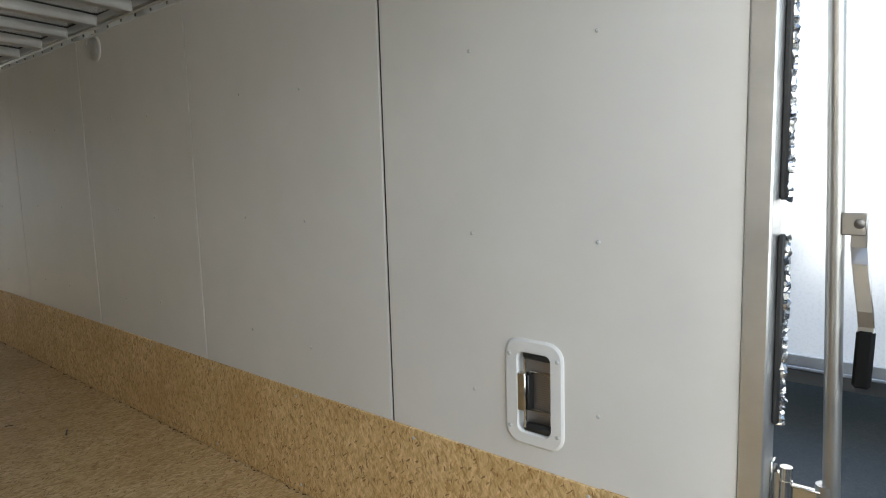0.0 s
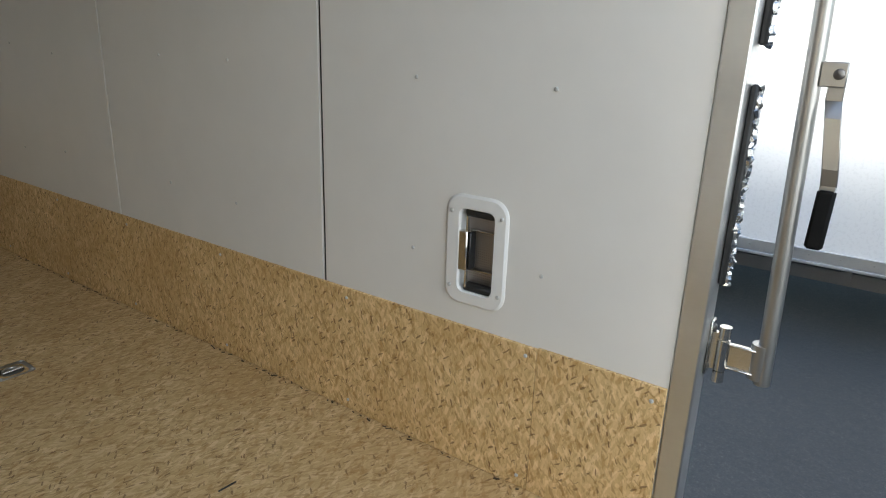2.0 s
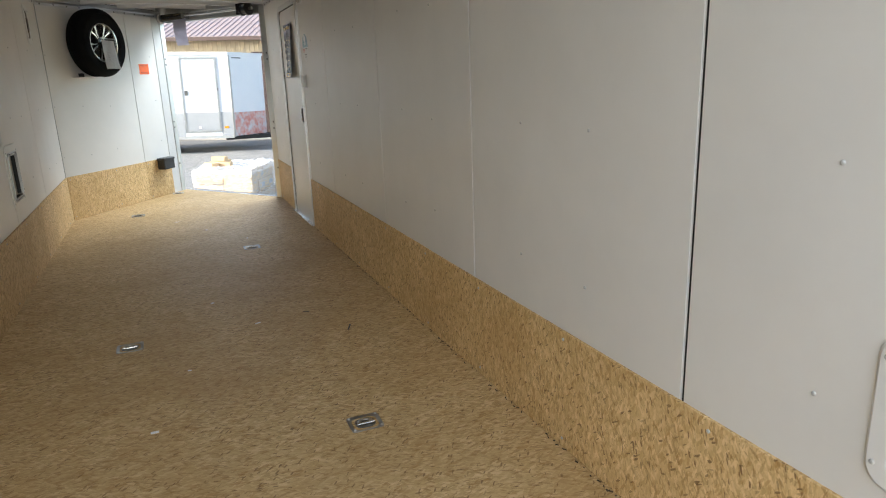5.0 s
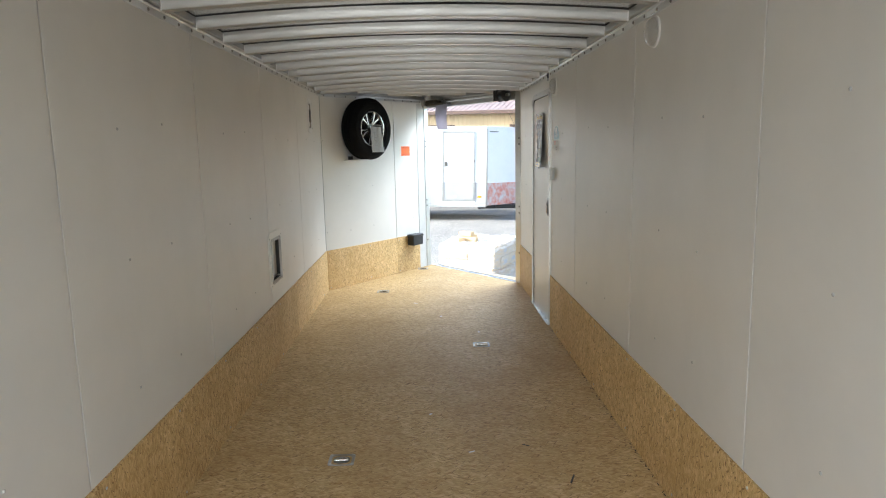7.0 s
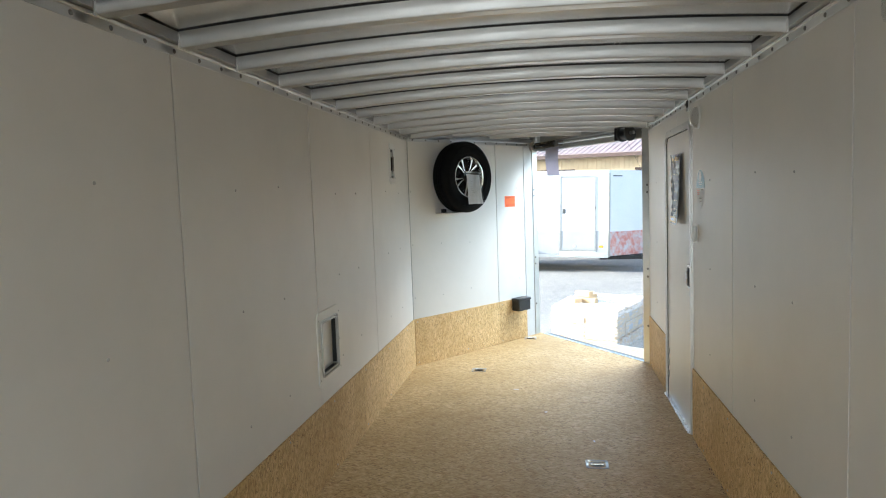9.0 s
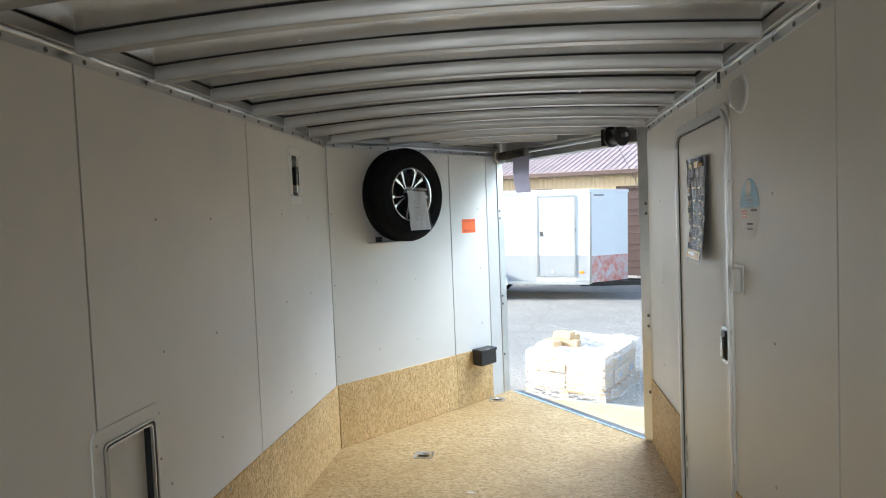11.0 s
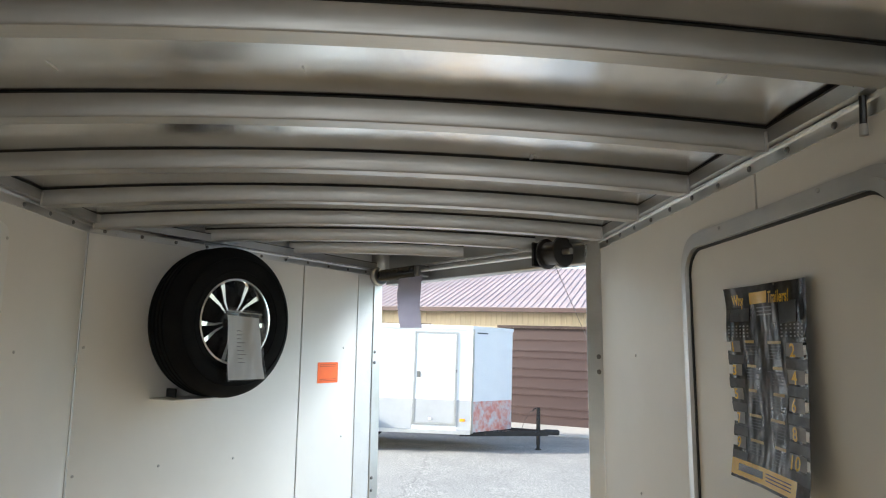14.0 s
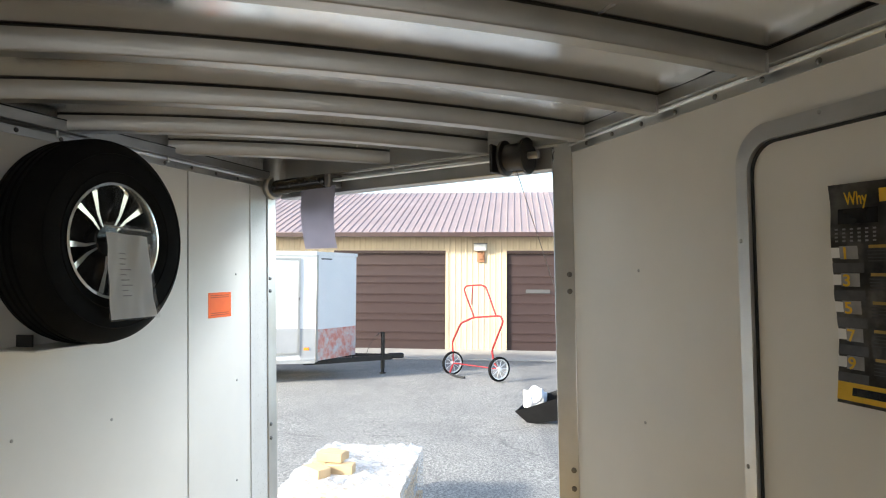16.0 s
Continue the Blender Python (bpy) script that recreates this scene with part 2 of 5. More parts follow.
# sun and shade in the colour: pale open yard, dark strip by trailers' tails
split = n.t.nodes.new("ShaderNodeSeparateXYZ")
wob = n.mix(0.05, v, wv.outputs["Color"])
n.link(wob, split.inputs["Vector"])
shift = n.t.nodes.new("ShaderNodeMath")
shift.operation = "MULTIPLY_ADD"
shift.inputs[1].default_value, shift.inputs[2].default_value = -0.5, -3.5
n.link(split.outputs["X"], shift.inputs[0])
sunlit = n.ramp(stones, (0.30, (0.07, 0.069, 0.067)), (0.5, (0.36, 0.345, 0.315)), (0.70, (0.72, 0.69, 0.63)))
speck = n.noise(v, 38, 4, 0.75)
sunlit = n.mix(n.ramp(speck, (0.40, 0.70), (0.56, 0.0)), sunlit, (0.055, 0.055, 0.056))
sunlit = n.mix(n.ramp(patches, (0.42, 0.0), (0.75, 0.55)), sunlit, (0.13, 0.13, 0.13))
sunlit = n.mix(n.ramp(crack.outputs["Distance"], (0.001, 0.4), (0.005, 0.0)), sunlit, (0.06, 0.06, 0.06))
# the yard is darker along the building and past a slanting line
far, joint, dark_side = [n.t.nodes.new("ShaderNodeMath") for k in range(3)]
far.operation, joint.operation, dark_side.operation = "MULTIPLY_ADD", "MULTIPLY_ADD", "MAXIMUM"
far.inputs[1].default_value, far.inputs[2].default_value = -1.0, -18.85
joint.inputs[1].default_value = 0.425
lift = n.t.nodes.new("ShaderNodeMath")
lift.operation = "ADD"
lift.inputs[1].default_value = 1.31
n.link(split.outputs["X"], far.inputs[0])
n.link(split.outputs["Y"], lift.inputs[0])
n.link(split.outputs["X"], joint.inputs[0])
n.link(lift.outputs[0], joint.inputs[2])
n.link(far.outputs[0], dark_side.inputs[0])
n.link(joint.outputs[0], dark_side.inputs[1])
sunlit = n.mix(n.ramp(dark_side.outputs[0], (0.0, 0.0), (0.12, 0.6)), sunlit, n.mix(0.6, sunlit, (0.10, 0.10, 0.105)))
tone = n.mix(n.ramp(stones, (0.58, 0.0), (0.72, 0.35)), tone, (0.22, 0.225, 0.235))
tone = n.mix(n.ramp(shift.outputs[0], (0.2, 0.0), (0.8, 1.0)), n.mix(n.ramp(n.noise(v, 34, 4, 0.7), (0.35, 0.75), (0.65, 0.35)), tone, (0.046, 0.053, 0.064)), sunlit)
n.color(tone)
n.bump(stones, 0.7, 0.006)

STONE_GUARD = mat("scuffed_red_stone_guard", (0.5, 0.1, 0.08), 0.45)
n = Nodes(STONE_GUARD)
v = n.coords()
n.color(n.mix(n.ramp(n.noise(v, 4.5, 6, 0.75), (0.44, 0.0), (0.60, 1.0)), n.mix(n.ramp(n.noise(v, 12, 3), (0.4, 0.0), (0.6, 1.0)), (0.58, 0.20, 0.16), (0.64, 0.36, 0.30)), (0.58, 0.55, 0.55)))

def film_wrap(name, thin, thick):
    """Stretch film: clear where it lies flat, milky in its folds."""
    m = mat(name, (0.66, 0.66, 0.66), 0.22)
    n = Nodes(m)
    a = n.noise(n.coords((3, 3, 22), (24, 16, 0)), 2.4, 6, 0.75)
    b = n.noise(n.coords((5, 5, 14), (-30, -22, 0)), 3.0, 5, 0.75)
    folds = n.mix(0.5, a, b)
    n.link(n.ramp(folds, (0.42, thin), (0.52, 0.5 * (thin + thick)), (0.60, thick)), n.b.inputs["Alpha"])
    n.bump(folds, 0.8, 0.015)
    return m


WRAP, SIDE_WRAP = film_wrap("stretch_film_top", 0.40, 0.85), film_wrap("stretch_film_side", 0.10, 0.66)

CLEAR = mat("clear_film", (0.9, 0.9, 0.9), 0.12)
CLEAR.node_tree.nodes["Principled BSDF"].inputs["Transmission Weight"].default_value = 0.0
CLEAR.node_tree.nodes["Principled BSDF"].inputs["Alpha"].default_value = 0.12
n = Nodes(CLEAR)
n.bump(n.noise(n.coords((22, 22, 6)), 1.6, 4, 0.6), 0.9, 0.01)
LENS = mat("clear_dome_plastic", (0.88, 0.88, 0.88), 0.12)
LENS.node_tree.nodes["Principled BSDF"].inputs["Transmission Weight"].default_value = 0.88
POSTER = mat("dark_poster_print", (0.12, 0.12, 0.13), 0.16)
n = Nodes(POSTER)
v = n.coords((5, 5, 5))
n.color(n.ramp(n.noise(v, 2.2, 4), (0.3, (0.035, 0.035, 0.037)), (0.52, (0.10, 0.098, 0.095)), (0.75, (0.24, 0.23, 0.22))))
n.bump(n.noise(n.coords((7, 3, 3), (0, 24, 0)), 2.0, 2), 0.7, 0.02)
TREAD = metal("bright_tread_plate", (0.85, 0.85, 0.85), 0.25, (80, 80, 80), 0.1, 0.3)


# ---- building blocks ----
def thing(name, label, category, at=(0, 0, 0), group="", kind=""):
    ob = new(name)
    ob.location, ob.empty_display_size = at, 0.1
    return tagged(ob, label, category, group, kind)


def base_of(ob):
    place = Vector((0, 0, 0))
    while ob:
        place += ob.location
        ob = ob.parent
    return place


def finish(bm, name, material):
    bmesh.ops.recalc_face_normals(bm, faces=bm.faces)
    me = bpy.data.meshes.new(name)
    bm.to_mesh(me)
    bm.free()
    me.materials.append(material)
    me.polygons.foreach_set("use_smooth", [True] * len(me.polygons))
    me.set_sharp_from_angle(angle=radians(38))
    return me


def part(name, bm, material, parent, label=""):
    """One mesh, drawn in world metres, under a thing or a part."""
    bmesh.ops.translate(bm, verts=bm.verts, vec=-base_of(parent))
    ob = new(name, finish(bm, name, material))
    ob.parent = parent
    return tagged(ob, label)


def solo(name, bm, material, label, category="", group="", kind=""):
    """A thing that is one mesh."""
    vs = [v.co for v in bm.verts]
    at = Vector((sum(v.x for v in vs) / len(vs), sum(v.y for v in vs) / len(vs), min(v.z for v in vs)))
    bmesh.ops.translate(bm, verts=bm.verts, vec=-at)
    ob = new(name, finish(bm, name, material))
    ob.location = at
    return tagged(ob, label, category, group, kind)


def piece(name, me, parent, m, label=""):
    """One of many alike pieces on a shared mesh, at the world pose m."""
    ob = new(name, me)
    ob.parent = parent
    ob.matrix_basis = Matrix.Translation(-base_of(parent)) @ m
    return tagged(ob, label)


def bx(bm, lo, hi, m=None, bev=0.0):
    c, s = [(a + b) / 2 for a, b in zip(lo, hi)], [abs(b - a) for a, b in zip(lo, hi)]
    made = bmesh.ops.create_cube(bm, size=1, matrix=Matrix.Translation(c) @ Matrix.Diagonal((*s, 1)))["verts"]
    if bev:
        edges = list({e for v in made for e in v.link_edges})
        made = list({v for f in bmesh.ops.bevel(bm, geom=edges, offset=bev, segments=1, affect="EDGES", profile=0.5)["faces"] for v in f.verts} | {v for v in made if v.is_valid})
    if m is not None:
        bmesh.ops.transform(bm, matrix=m, verts=made)
    return bm


def cyl(bm, p0, p1, r, n=16, r2=None):
    p0, p1 = Vector(p0), Vector(p1)
    d = p1 - p0
    turn = d.to_track_quat("Z", "Y").to_matrix().to_4x4()
    bmesh.ops.create_cone(bm, cap_ends=True, segments=n, radius1=r, radius2=r if r2 is None else r2, depth=d.length, matrix=Matrix.Translation((p0 + p1) / 2) @ turn)
    return bm


def tube(bm, pts, r, n=8, radii=None):
    pts = [Vector(p) for p in pts]
    rings, side = [], None
    for i, p in enumerate(pts):
        d = (pts[min(i + 1, len(pts) - 1)] - pts[max(i - 1, 0)]).normalized()
        if side is None:
            side = d.orthogonal().normalized()
        side = (side - d * side.dot(d)).normalized()
        up = d.cross(side)
        rr = radii[i] if radii else r
        rings.append([bm.verts.new(p + rr * (math.cos(a) * side + math.sin(a) * up)) for a in [2 * math.pi * k / n for k in range(n)]])
    for a, b in zip(rings, rings[1:]):
        for k in range(n):
            bm.faces.new((a[k], a[(k + 1) % n], b[(k + 1) % n], b[k]))
    bm.faces.new(rings[0][::-1]), bm.faces.new(rings[-1])
    return bm


def lathe(bm, m, profile, n=48, closed=False):
    rings = [[bm.verts.new(m @ Vector((r * math.cos(2 * math.pi * k / n), r * math.sin(2 * math.pi * k / n), h))) for k in range(n)] for r, h in profile]
    pairs = list(zip(rings, rings[1:])) + ([(rings[-1], rings[0])] if closed else [])
    for a, b in pairs:
        for k in range(n):
            bm.faces.new((a[k], a[(k + 1) % n], b[(k + 1) % n], b[k]))
    return bm


def prism(bm, outline, d0, d1, m):
    """An outline in x and z, pushed from y = d0 to d1."""
    a = [bm.verts.new(m @ Vector((x, d0, z))) for x, z in outline]
    b = [bm.verts.new(m @ Vector((x, d1, z))) for x, z in outline]
    bm.faces.new(a), bm.faces.new(b[::-1])
    for k in range(len(a)):
        j = (k + 1) % len(a)
        bm.faces.new((a[k], a[j], b[j], b[k]))
    return bm


def ring(bm, outer, inner, d0, d1, m, dip=None):
    """A flat frame between two outlines of equal count; dip: depth of the inner edge's front."""
    n = len(outer)
    sets = [[bm.verts.new(m @ Vector((x, d, z))) for x, z in o] for o, d in ((outer, d0), (outer, d1), (inner, d1 if dip is None else dip), (inner, d0))]
    for a, b in zip(sets, sets[1:] + sets[:1]):
        for k in range(n):
            j = (k + 1) % n
            bm.faces.new((a[k], a[j], b[j], b[k]))
    return bm


def rrect(cx, cz, w, h, r, n=5):
    pts = []
    for sx, sz, a0 in ((1, 1, 0), (-1, 1, 90), (-1, -1, 180), (1, -1, 270)):
        for k in range(n + 1):
            a = radians(a0 + 90 * k / n)
            pts.append((cx + sx * (w / 2 - r) + r * math.cos(a), cz + sz * (h / 2 - r) + r * math.sin(a)))
    return pts


def slab(bm, m, s0, s1, z0, z1, d0, d1, holes=()):
    """A wall sheet along s and z between depths d0 and d1, with openings right through."""
    ss = sorted({s0, s1, *[h[0] for h in holes], *[h[1] for h in holes]})
    zs = sorted({z0, z1, *[h[2] for h in holes], *[h[3] for h in holes]})
    ss, zs = [s for s in ss if s0 <= s <= s1], [z for z in zs if z0 <= z <= z1]

    def solid(i, j):
        if not (0 <= i < len(ss) - 1 and 0 <= j < len(zs) - 1):
            return False
        s, z = (ss[i] + ss[i + 1]) / 2, (zs[j] + zs[j + 1]) / 2
        return not any(h[0] < s < h[1] and h[2] < z < h[3] for h in holes)

    made = {}

    def vert(i, j, d):
        if (i, j, d) not in made:
            made[i, j, d] = bm.verts.new(m @ Vector((ss[i], d, zs[j])))
        return made[i, j, d]

    for i in range(len(ss) - 1):
        for j in range(len(zs) - 1):
            if not solid(i, j):
                continue
            for d in (d0, d1):
                bm.faces.new([vert(i, j, d), vert(i + 1, j, d), vert(i + 1, j + 1, d), vert(i, j + 1, d)])
            for (di, dj), (a, b) in {(-1, 0): ((i, j), (i, j + 1)), (1, 0): ((i + 1, j), (i + 1, j + 1)), (0, -1): ((i, j), (i + 1, j)), (0, 1): ((i, j + 1), (i + 1, j + 1))}.items():
                if not solid(i + di, j + dj):
                    bm.faces.new([vert(*a, d0), vert(*b, d0), vert(*b, d1), vert(*a, d1)])
    return bm


def frame_of(p, u, n):
    """Wall coordinates: along u, out of the wall into the room along n, up."""
    return Matrix(((u[0], n[0], 0, p[0]), (u[1], n[1], 0, p[1]), (0, 0, 1, p[2] if len(p) > 2 else 0), (0, 0, 0, 1)))


NB = bmesh.new

# ---- the trailer's plan ----
WIDTH, KICK, TOP, REAR, NOSE = 1.98, 0.410, 1.934, -1.656, -8.535
CORNER_L, CORNER_R, APEX = Vector((NOSE, 0, 0)), Vector((-8.672, WIDTH, 0)), Vector((-9.92, 1.055, 0))
dl, dr = (APEX - CORNER_L).normalized(), (APEX - CORNER_R).normalized()
LEN_L, LEN_R = (APEX - CORNER_L).length, (APEX - CORNER_R).length
RIGHT = frame_of((0, WIDTH), (-1, 0), (0, -1))
LEFT = frame_of((0, 0), (-1, 0), (0, 1))
NOSE_L = frame_of(CORNER_L, dl, (dl.y, -dl.x))
NOSE_R = frame_of(CORNER_R, dr, (-dr.y, dr.x))
GROUND = -0.42
# the yard slopes a little across the trailer
YARD = Matrix.Translation((0, 1, GROUND)) @ Matrix.Rotation(radians(-1.3), 4, "X") @ Matrix.Translation((0, -1, 0))


def y_low(x):
    return 0.0 if x > NOSE else (NOSE - x) * dl.y / -dl.x


def y_high(x):
    return WIDTH if x > CORNER_R.x else WIDTH + (CORNER_R.x - x) * dr.y / -dr.x


# screws share one mesh
bm = NB()
lathe(bm, Matrix(), [(0.0055, 0.0), (0.0052, 0.0016), (0.0036, 0.0030), (0.0018, 0.0032), (0.0014, 0.0022), (0.0001, 0.0022)], 10)
SCREW = finish(bm, "screw", painted("screw_paint", (0.50, 0.50, 0.49), (0.40, 0.40, 0.39), 0.3, 60, 300, 0.05))
bm = NB()
lathe(bm, Matrix(), [(0.010, 0.0), (0.0095, 0.003), (0.006, 0.0055), (0.0001, 0.006)], 12)
BOLT = finish(bm, "bolt", STEEL_DARK)

bm = NB()
lathe(bm, Matrix(), [(0.0075, 0.0), (0.007, 0.0025), (0.0045, 0.0045), (0.0001, 0.005)], 10)
RIVET = finish(bm, "trim_screw", STEEL_DARK)


def stud(parent, m, s, z, d=0.0, me=SCREW, name="screw"):
    # the wall's own axes, turned so that the head points into the room
    n_in = m.to_3x3() @ Vector((0, 1, 0))
    turn = n_in.to_track_quat("Z", "Y").to_matrix().to_4x4()
    piece(name, me, parent, Matrix.Translation(m @ Vector((s, d, z))) @ turn)

# ---- ground ----
bm = NB()
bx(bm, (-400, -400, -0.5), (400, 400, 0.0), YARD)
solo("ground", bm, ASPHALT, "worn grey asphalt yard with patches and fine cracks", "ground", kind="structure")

# ---- trailer shell: floor, walls, roof ----
floor = thing("floor", "bare oriented strand board trailer floor", "floor", (-5, 1, -0.09), kind="structure")
bm = NB()
outline = [(REAR + 0.05, -0.05), (NOSE, -0.05), (APEX.x - 0.02, APEX.y), (CORNER_R.x, WIDTH + 0.05), (REAR + 0.05, WIDTH + 0.05)]
a = [bm.verts.new((x, y, 0.0)) for x, y in outline]
b = [bm.verts.new((x, y, -0.09)) for x, y in outline]
bm.faces.new(a), bm.faces.new(b[::-1])
for k in range(5):
    bm.faces.new((a[k], a[(k + 1) % 5], b[(k + 1) % 5], b[k]))
part("deck", bm, OSB_FLOOR, floor)

VENT_R = (2.086, 2.268, 0.468, 0.759)   # along, along, low, high
VENT_L = (7.864, 8.052, 1.562, 1.869)
HATCH = (6.205, 6.560, 0.497, 0.885)
DOOR = (7.035, 7.872, 0.0, 1.822)


def hole(v, by):
    return (v[0] + by, v[1] - by, v[2] + by, v[3] - by)


def shell_wall(name, label, m, s0, s1, seams, holes, columns, end_gap=0.003):
    """A trailer wall: white outer sheet, liner boards with gaps between them, screws in rows."""
    wall = thing(name, label, "wall", m @ Vector(((s0 + s1) / 2, 0, 0)), kind="structure")
    bm = NB()
    slab(bm, m, s0, s1, -0.09, 2.10, -0.062, -0.012, [(h[0], h[1], h[2], h[3]) for h in holes])
    part("outer_skin", bm, OUTER_WHITE, wall)
    bm = NB()
    slab(bm, m, s0, s1, 0.0, TOP, -0.012, -0.0085, holes)
    part("backing", bm, GROOVE, wall)
    edges = [s0, *seams, s1]
    for a, b in zip(edges, edges[1:]):
        gap = 0.0 if a == s0 else 0.014 if a == 2.722 else 0.009
        bm = NB()
        mine = [h for h in holes if h[0] < b and h[1] > a]
        slab(bm, m, a + gap / 2, b - (0.0 if b == s1 else 0.007 if b == 2.722 else 0.0045), 0.0, TOP, -0.008, 0.0, [(max(h[0], a + gap / 2), min(h[1], b), max(h[2], 0.0), h[3]) for h in mine])
        part("panel", bm, WHITE_LINER, wall)
    rng = random.Random(len(name))
    for s in columns:
        for z in (0.597, 1.038, 1.505):
            if not any(h[0] - 0.02 < s < h[1] + 0.02 and h[2] - 0.03 < z < h[3] + 0.03 for h in holes):
                stud(wall, m, s + rng.uniform(-0.008, 0.008), z + rng.uniform(-0.018, 0.018))
    return wall


wall_right = shell_wall("wall_right", "white vinyl liner wall with screw heads and panel gaps", RIGHT, -REAR + 0.008, -CORNER_R.x, [2.722, 3.892, 5.04, 6.21, 7.486], [hole(VENT_R, 0.035), hole(DOOR, 0.004)],
                        [1.99, 2.378, 3.128, 3.51, 4.29, 4.68, 5.47, 5.88, 6.62, 8.29])
wall_left = shell_wall("wall_left", "white vinyl liner wall with screw heads and panel gaps", LEFT, -REAR + 0.008, -NOSE, [2.72, 3.89, 5.05, 6.24, 7.362], [hole(VENT_L, 0.035), hole(HATCH, 0.02)],
                       [1.95, 2.34, 3.11, 3.52, 4.28, 4.66, 5.44, 5.83, 6.61, 6.985, 7.75, 8.135])
wall_nose = shell_wall("wall_nose", "white vinyl liner wall of the slanting trailer nose", NOSE_L, 0.0, LEN_L - 0.02, [1.105], [], [0.03, 0.36, 0.72, 1.42])


def boards(wall, m, cuts, name="kickboard", rough_seed=1):
    rng = random.Random(rough_seed)
    for a, b in zip(cuts, cuts[1:]):
        bm = NB()
        bx(bm, (a + 0.0008, 0.0, 0.002), (b - 0.0008, 0.0095, KICK + rng.uniform(-0.002, 0.002)), m, 0.0012)
        part(name, bm, OSB_KICK, wall)
        s = a + 0.03
        while s < b:
            for z in (0.03, KICK - 0.03):
                stud(wall, m, min(s, b - 0.025), z + rng.uniform(-0.006, 0.006), 0.0095)
            s += 0.61


boards(wall_right, RIGHT, [-REAR + 0.008, 1.982, 4.390, 6.70, DOOR[0] - 0.022], rough_seed=2)
boards(wall_right, RIGHT, [DOOR[1] + 0.022, -CORNER_R.x - 0.012], rough_seed=3)
boards(wall_left, LEFT, [-REAR + 0.008, 2.10, 4.54, 6.98, -NOSE - 0.004], rough_seed=4)
boards(wall_nose, NOSE_L, [0.008, 1.105, 1.520], rough_seed=5)

# narrow bead in the corner between the side wall and the nose
bm = NB()
cyl(bm, (NOSE + 0.003, 0.0015, KICK), (NOSE + 0.003, 0.0015, 1.928), 0.0045, 8)
part("corner_bead", bm, RAIL_DULL, wall_nose, "thin metal corner bead")

# aluminium strip between the nose liner and the corner post of the front opening
bm = NB()
slab(bm, NOSE_L, 1.523, 1.652, 0.0, TOP - 0.012, 0.0, 0.004)
part("edge_strip", bm, painted("strip_coat", (0.62, 0.62, 0.61), (0.56, 0.56, 0.55), 0.3, 6, 120, 0.03), wall_nose, "pale aluminium cover strip")


def wall_trim(wall, m, s0, s1, drop0=0.0, drop1=0.0, seed=1):
    """The screwed strip along the wall's head, with a rolled lip and the top rail above it."""
    rng = random.Random(seed)
    k = (drop1 - drop0) / (s1 - s0)
    lean = m @ Matrix(((1, 0, 0, 0), (0, 1, 0, 0), (-k, 0, 1, k * s0 - drop0), (0, 0, 0, 1)))
    bm = NB()
    bx(bm, (s0, 0.0, 1.928), (s1, 0.0032, 1.956), lean)
    part("trim_strip", bm, ALU_LONG, wall, "bright aluminium strip with screws")
    bm = NB()
    tube(bm, [lean @ Vector((s0, 0.006, 1.959)), lean @ Vector((s1, 0.006, 1.959))], 0.0055, 8)
    part("trim_lip", bm, ALU_LONG, wall)
    bm = NB()
    prism(bm, [(s0, 1.9645), (s1, 1.9645), (s1, 1.997), (s0, 1.997)], -0.03, 0.03, lean)
    part("top_rail", bm, RAIL_DULL, wall)
    bm = NB()
    bx(bm, (s0, -0.03, 1.9972), (s1, 0.0312, 2.0005), lean)
    part("roof_sealant", bm, SEALANT, wall, "black sealant line")
    s = s0 + 0.06
    while s < s1 - 0.02:
        stud(wall, lean, s, 1.942 + rng.uniform(-0.002, 0.002), 0.0032, RIVET)
        s += 0.152


wall_trim(wall_right, RIGHT, -REAR + 0.008, -CORNER_R.x)
wall_trim(wall_left, LEFT, -REAR + 0.008, -NOSE, seed=2)
wall_trim(wall_nose, NOSE_L, 0.0, LEN_L - 0.05, seed=3)

# roof sheet: thin, arched and slightly buckled between the bows
ceiling = thing("ceiling", "shiny buckled bare metal roof sheet over aluminium bows", "ceiling", (-5, 1, 2.03), kind="structure")
BOW_X = [-7.40 + 0.387 * k for k in range(-6, 15)]


def roof_z(x, y):
    lo, hi = y_low(x), y_high(x)
    t = 2 * (y - 0.99) / 1.98
    return 1.998 + 0.040 * (1 - t * t)


bm = NB()
xs = [REAR + 0.05 - 0.045 * k for k in range(184)]
rows = []
for x in xs:
    x = max(x, APEX.x)
    lo, hi = y_low(x) - 0.05, y_high(x) + 0.05
    row = []
    for j in range(29):
        y = lo + (hi - lo) * j / 28
        near = min(abs(x - b) for b in BOW_X) / 0.19
        sag = (noise.noise(Vector((x * 1.7, y * 1.1, 3.1))) * 0.013 + noise.noise(Vector((x * 4.0, y * 2.2, 8.0))) * 0.004) * min(1, near * 1.6) ** 1.5
        row.append(bm.verts.new((x, y, roof_z(x, min(max(y, 0), WIDTH)) + sag + 0.0015)))
    rows.append(row)
for a, b in zip(rows, rows[1:]):
    for j in range(28):
        bm.faces.new((a[j], a[j + 1], b[j + 1], b[j]))
part("roof_sheet", bm, ROOF_SKIN, ceiling)
bm = NB()
edge = [bm.verts.new((x, y, z)) for z in (2.10, 2.12) for x, y in outline]
bm.faces.new(edge[:5]), bm.faces.new(edge[5:])
for k in range(5):
    bm.faces.new((edge[k], edge[(k + 1) % 5], edge[5 + (k + 1) % 5], edge[5 + k]))
part("roof_cover", bm, OUTER_WHITE, ceiling)


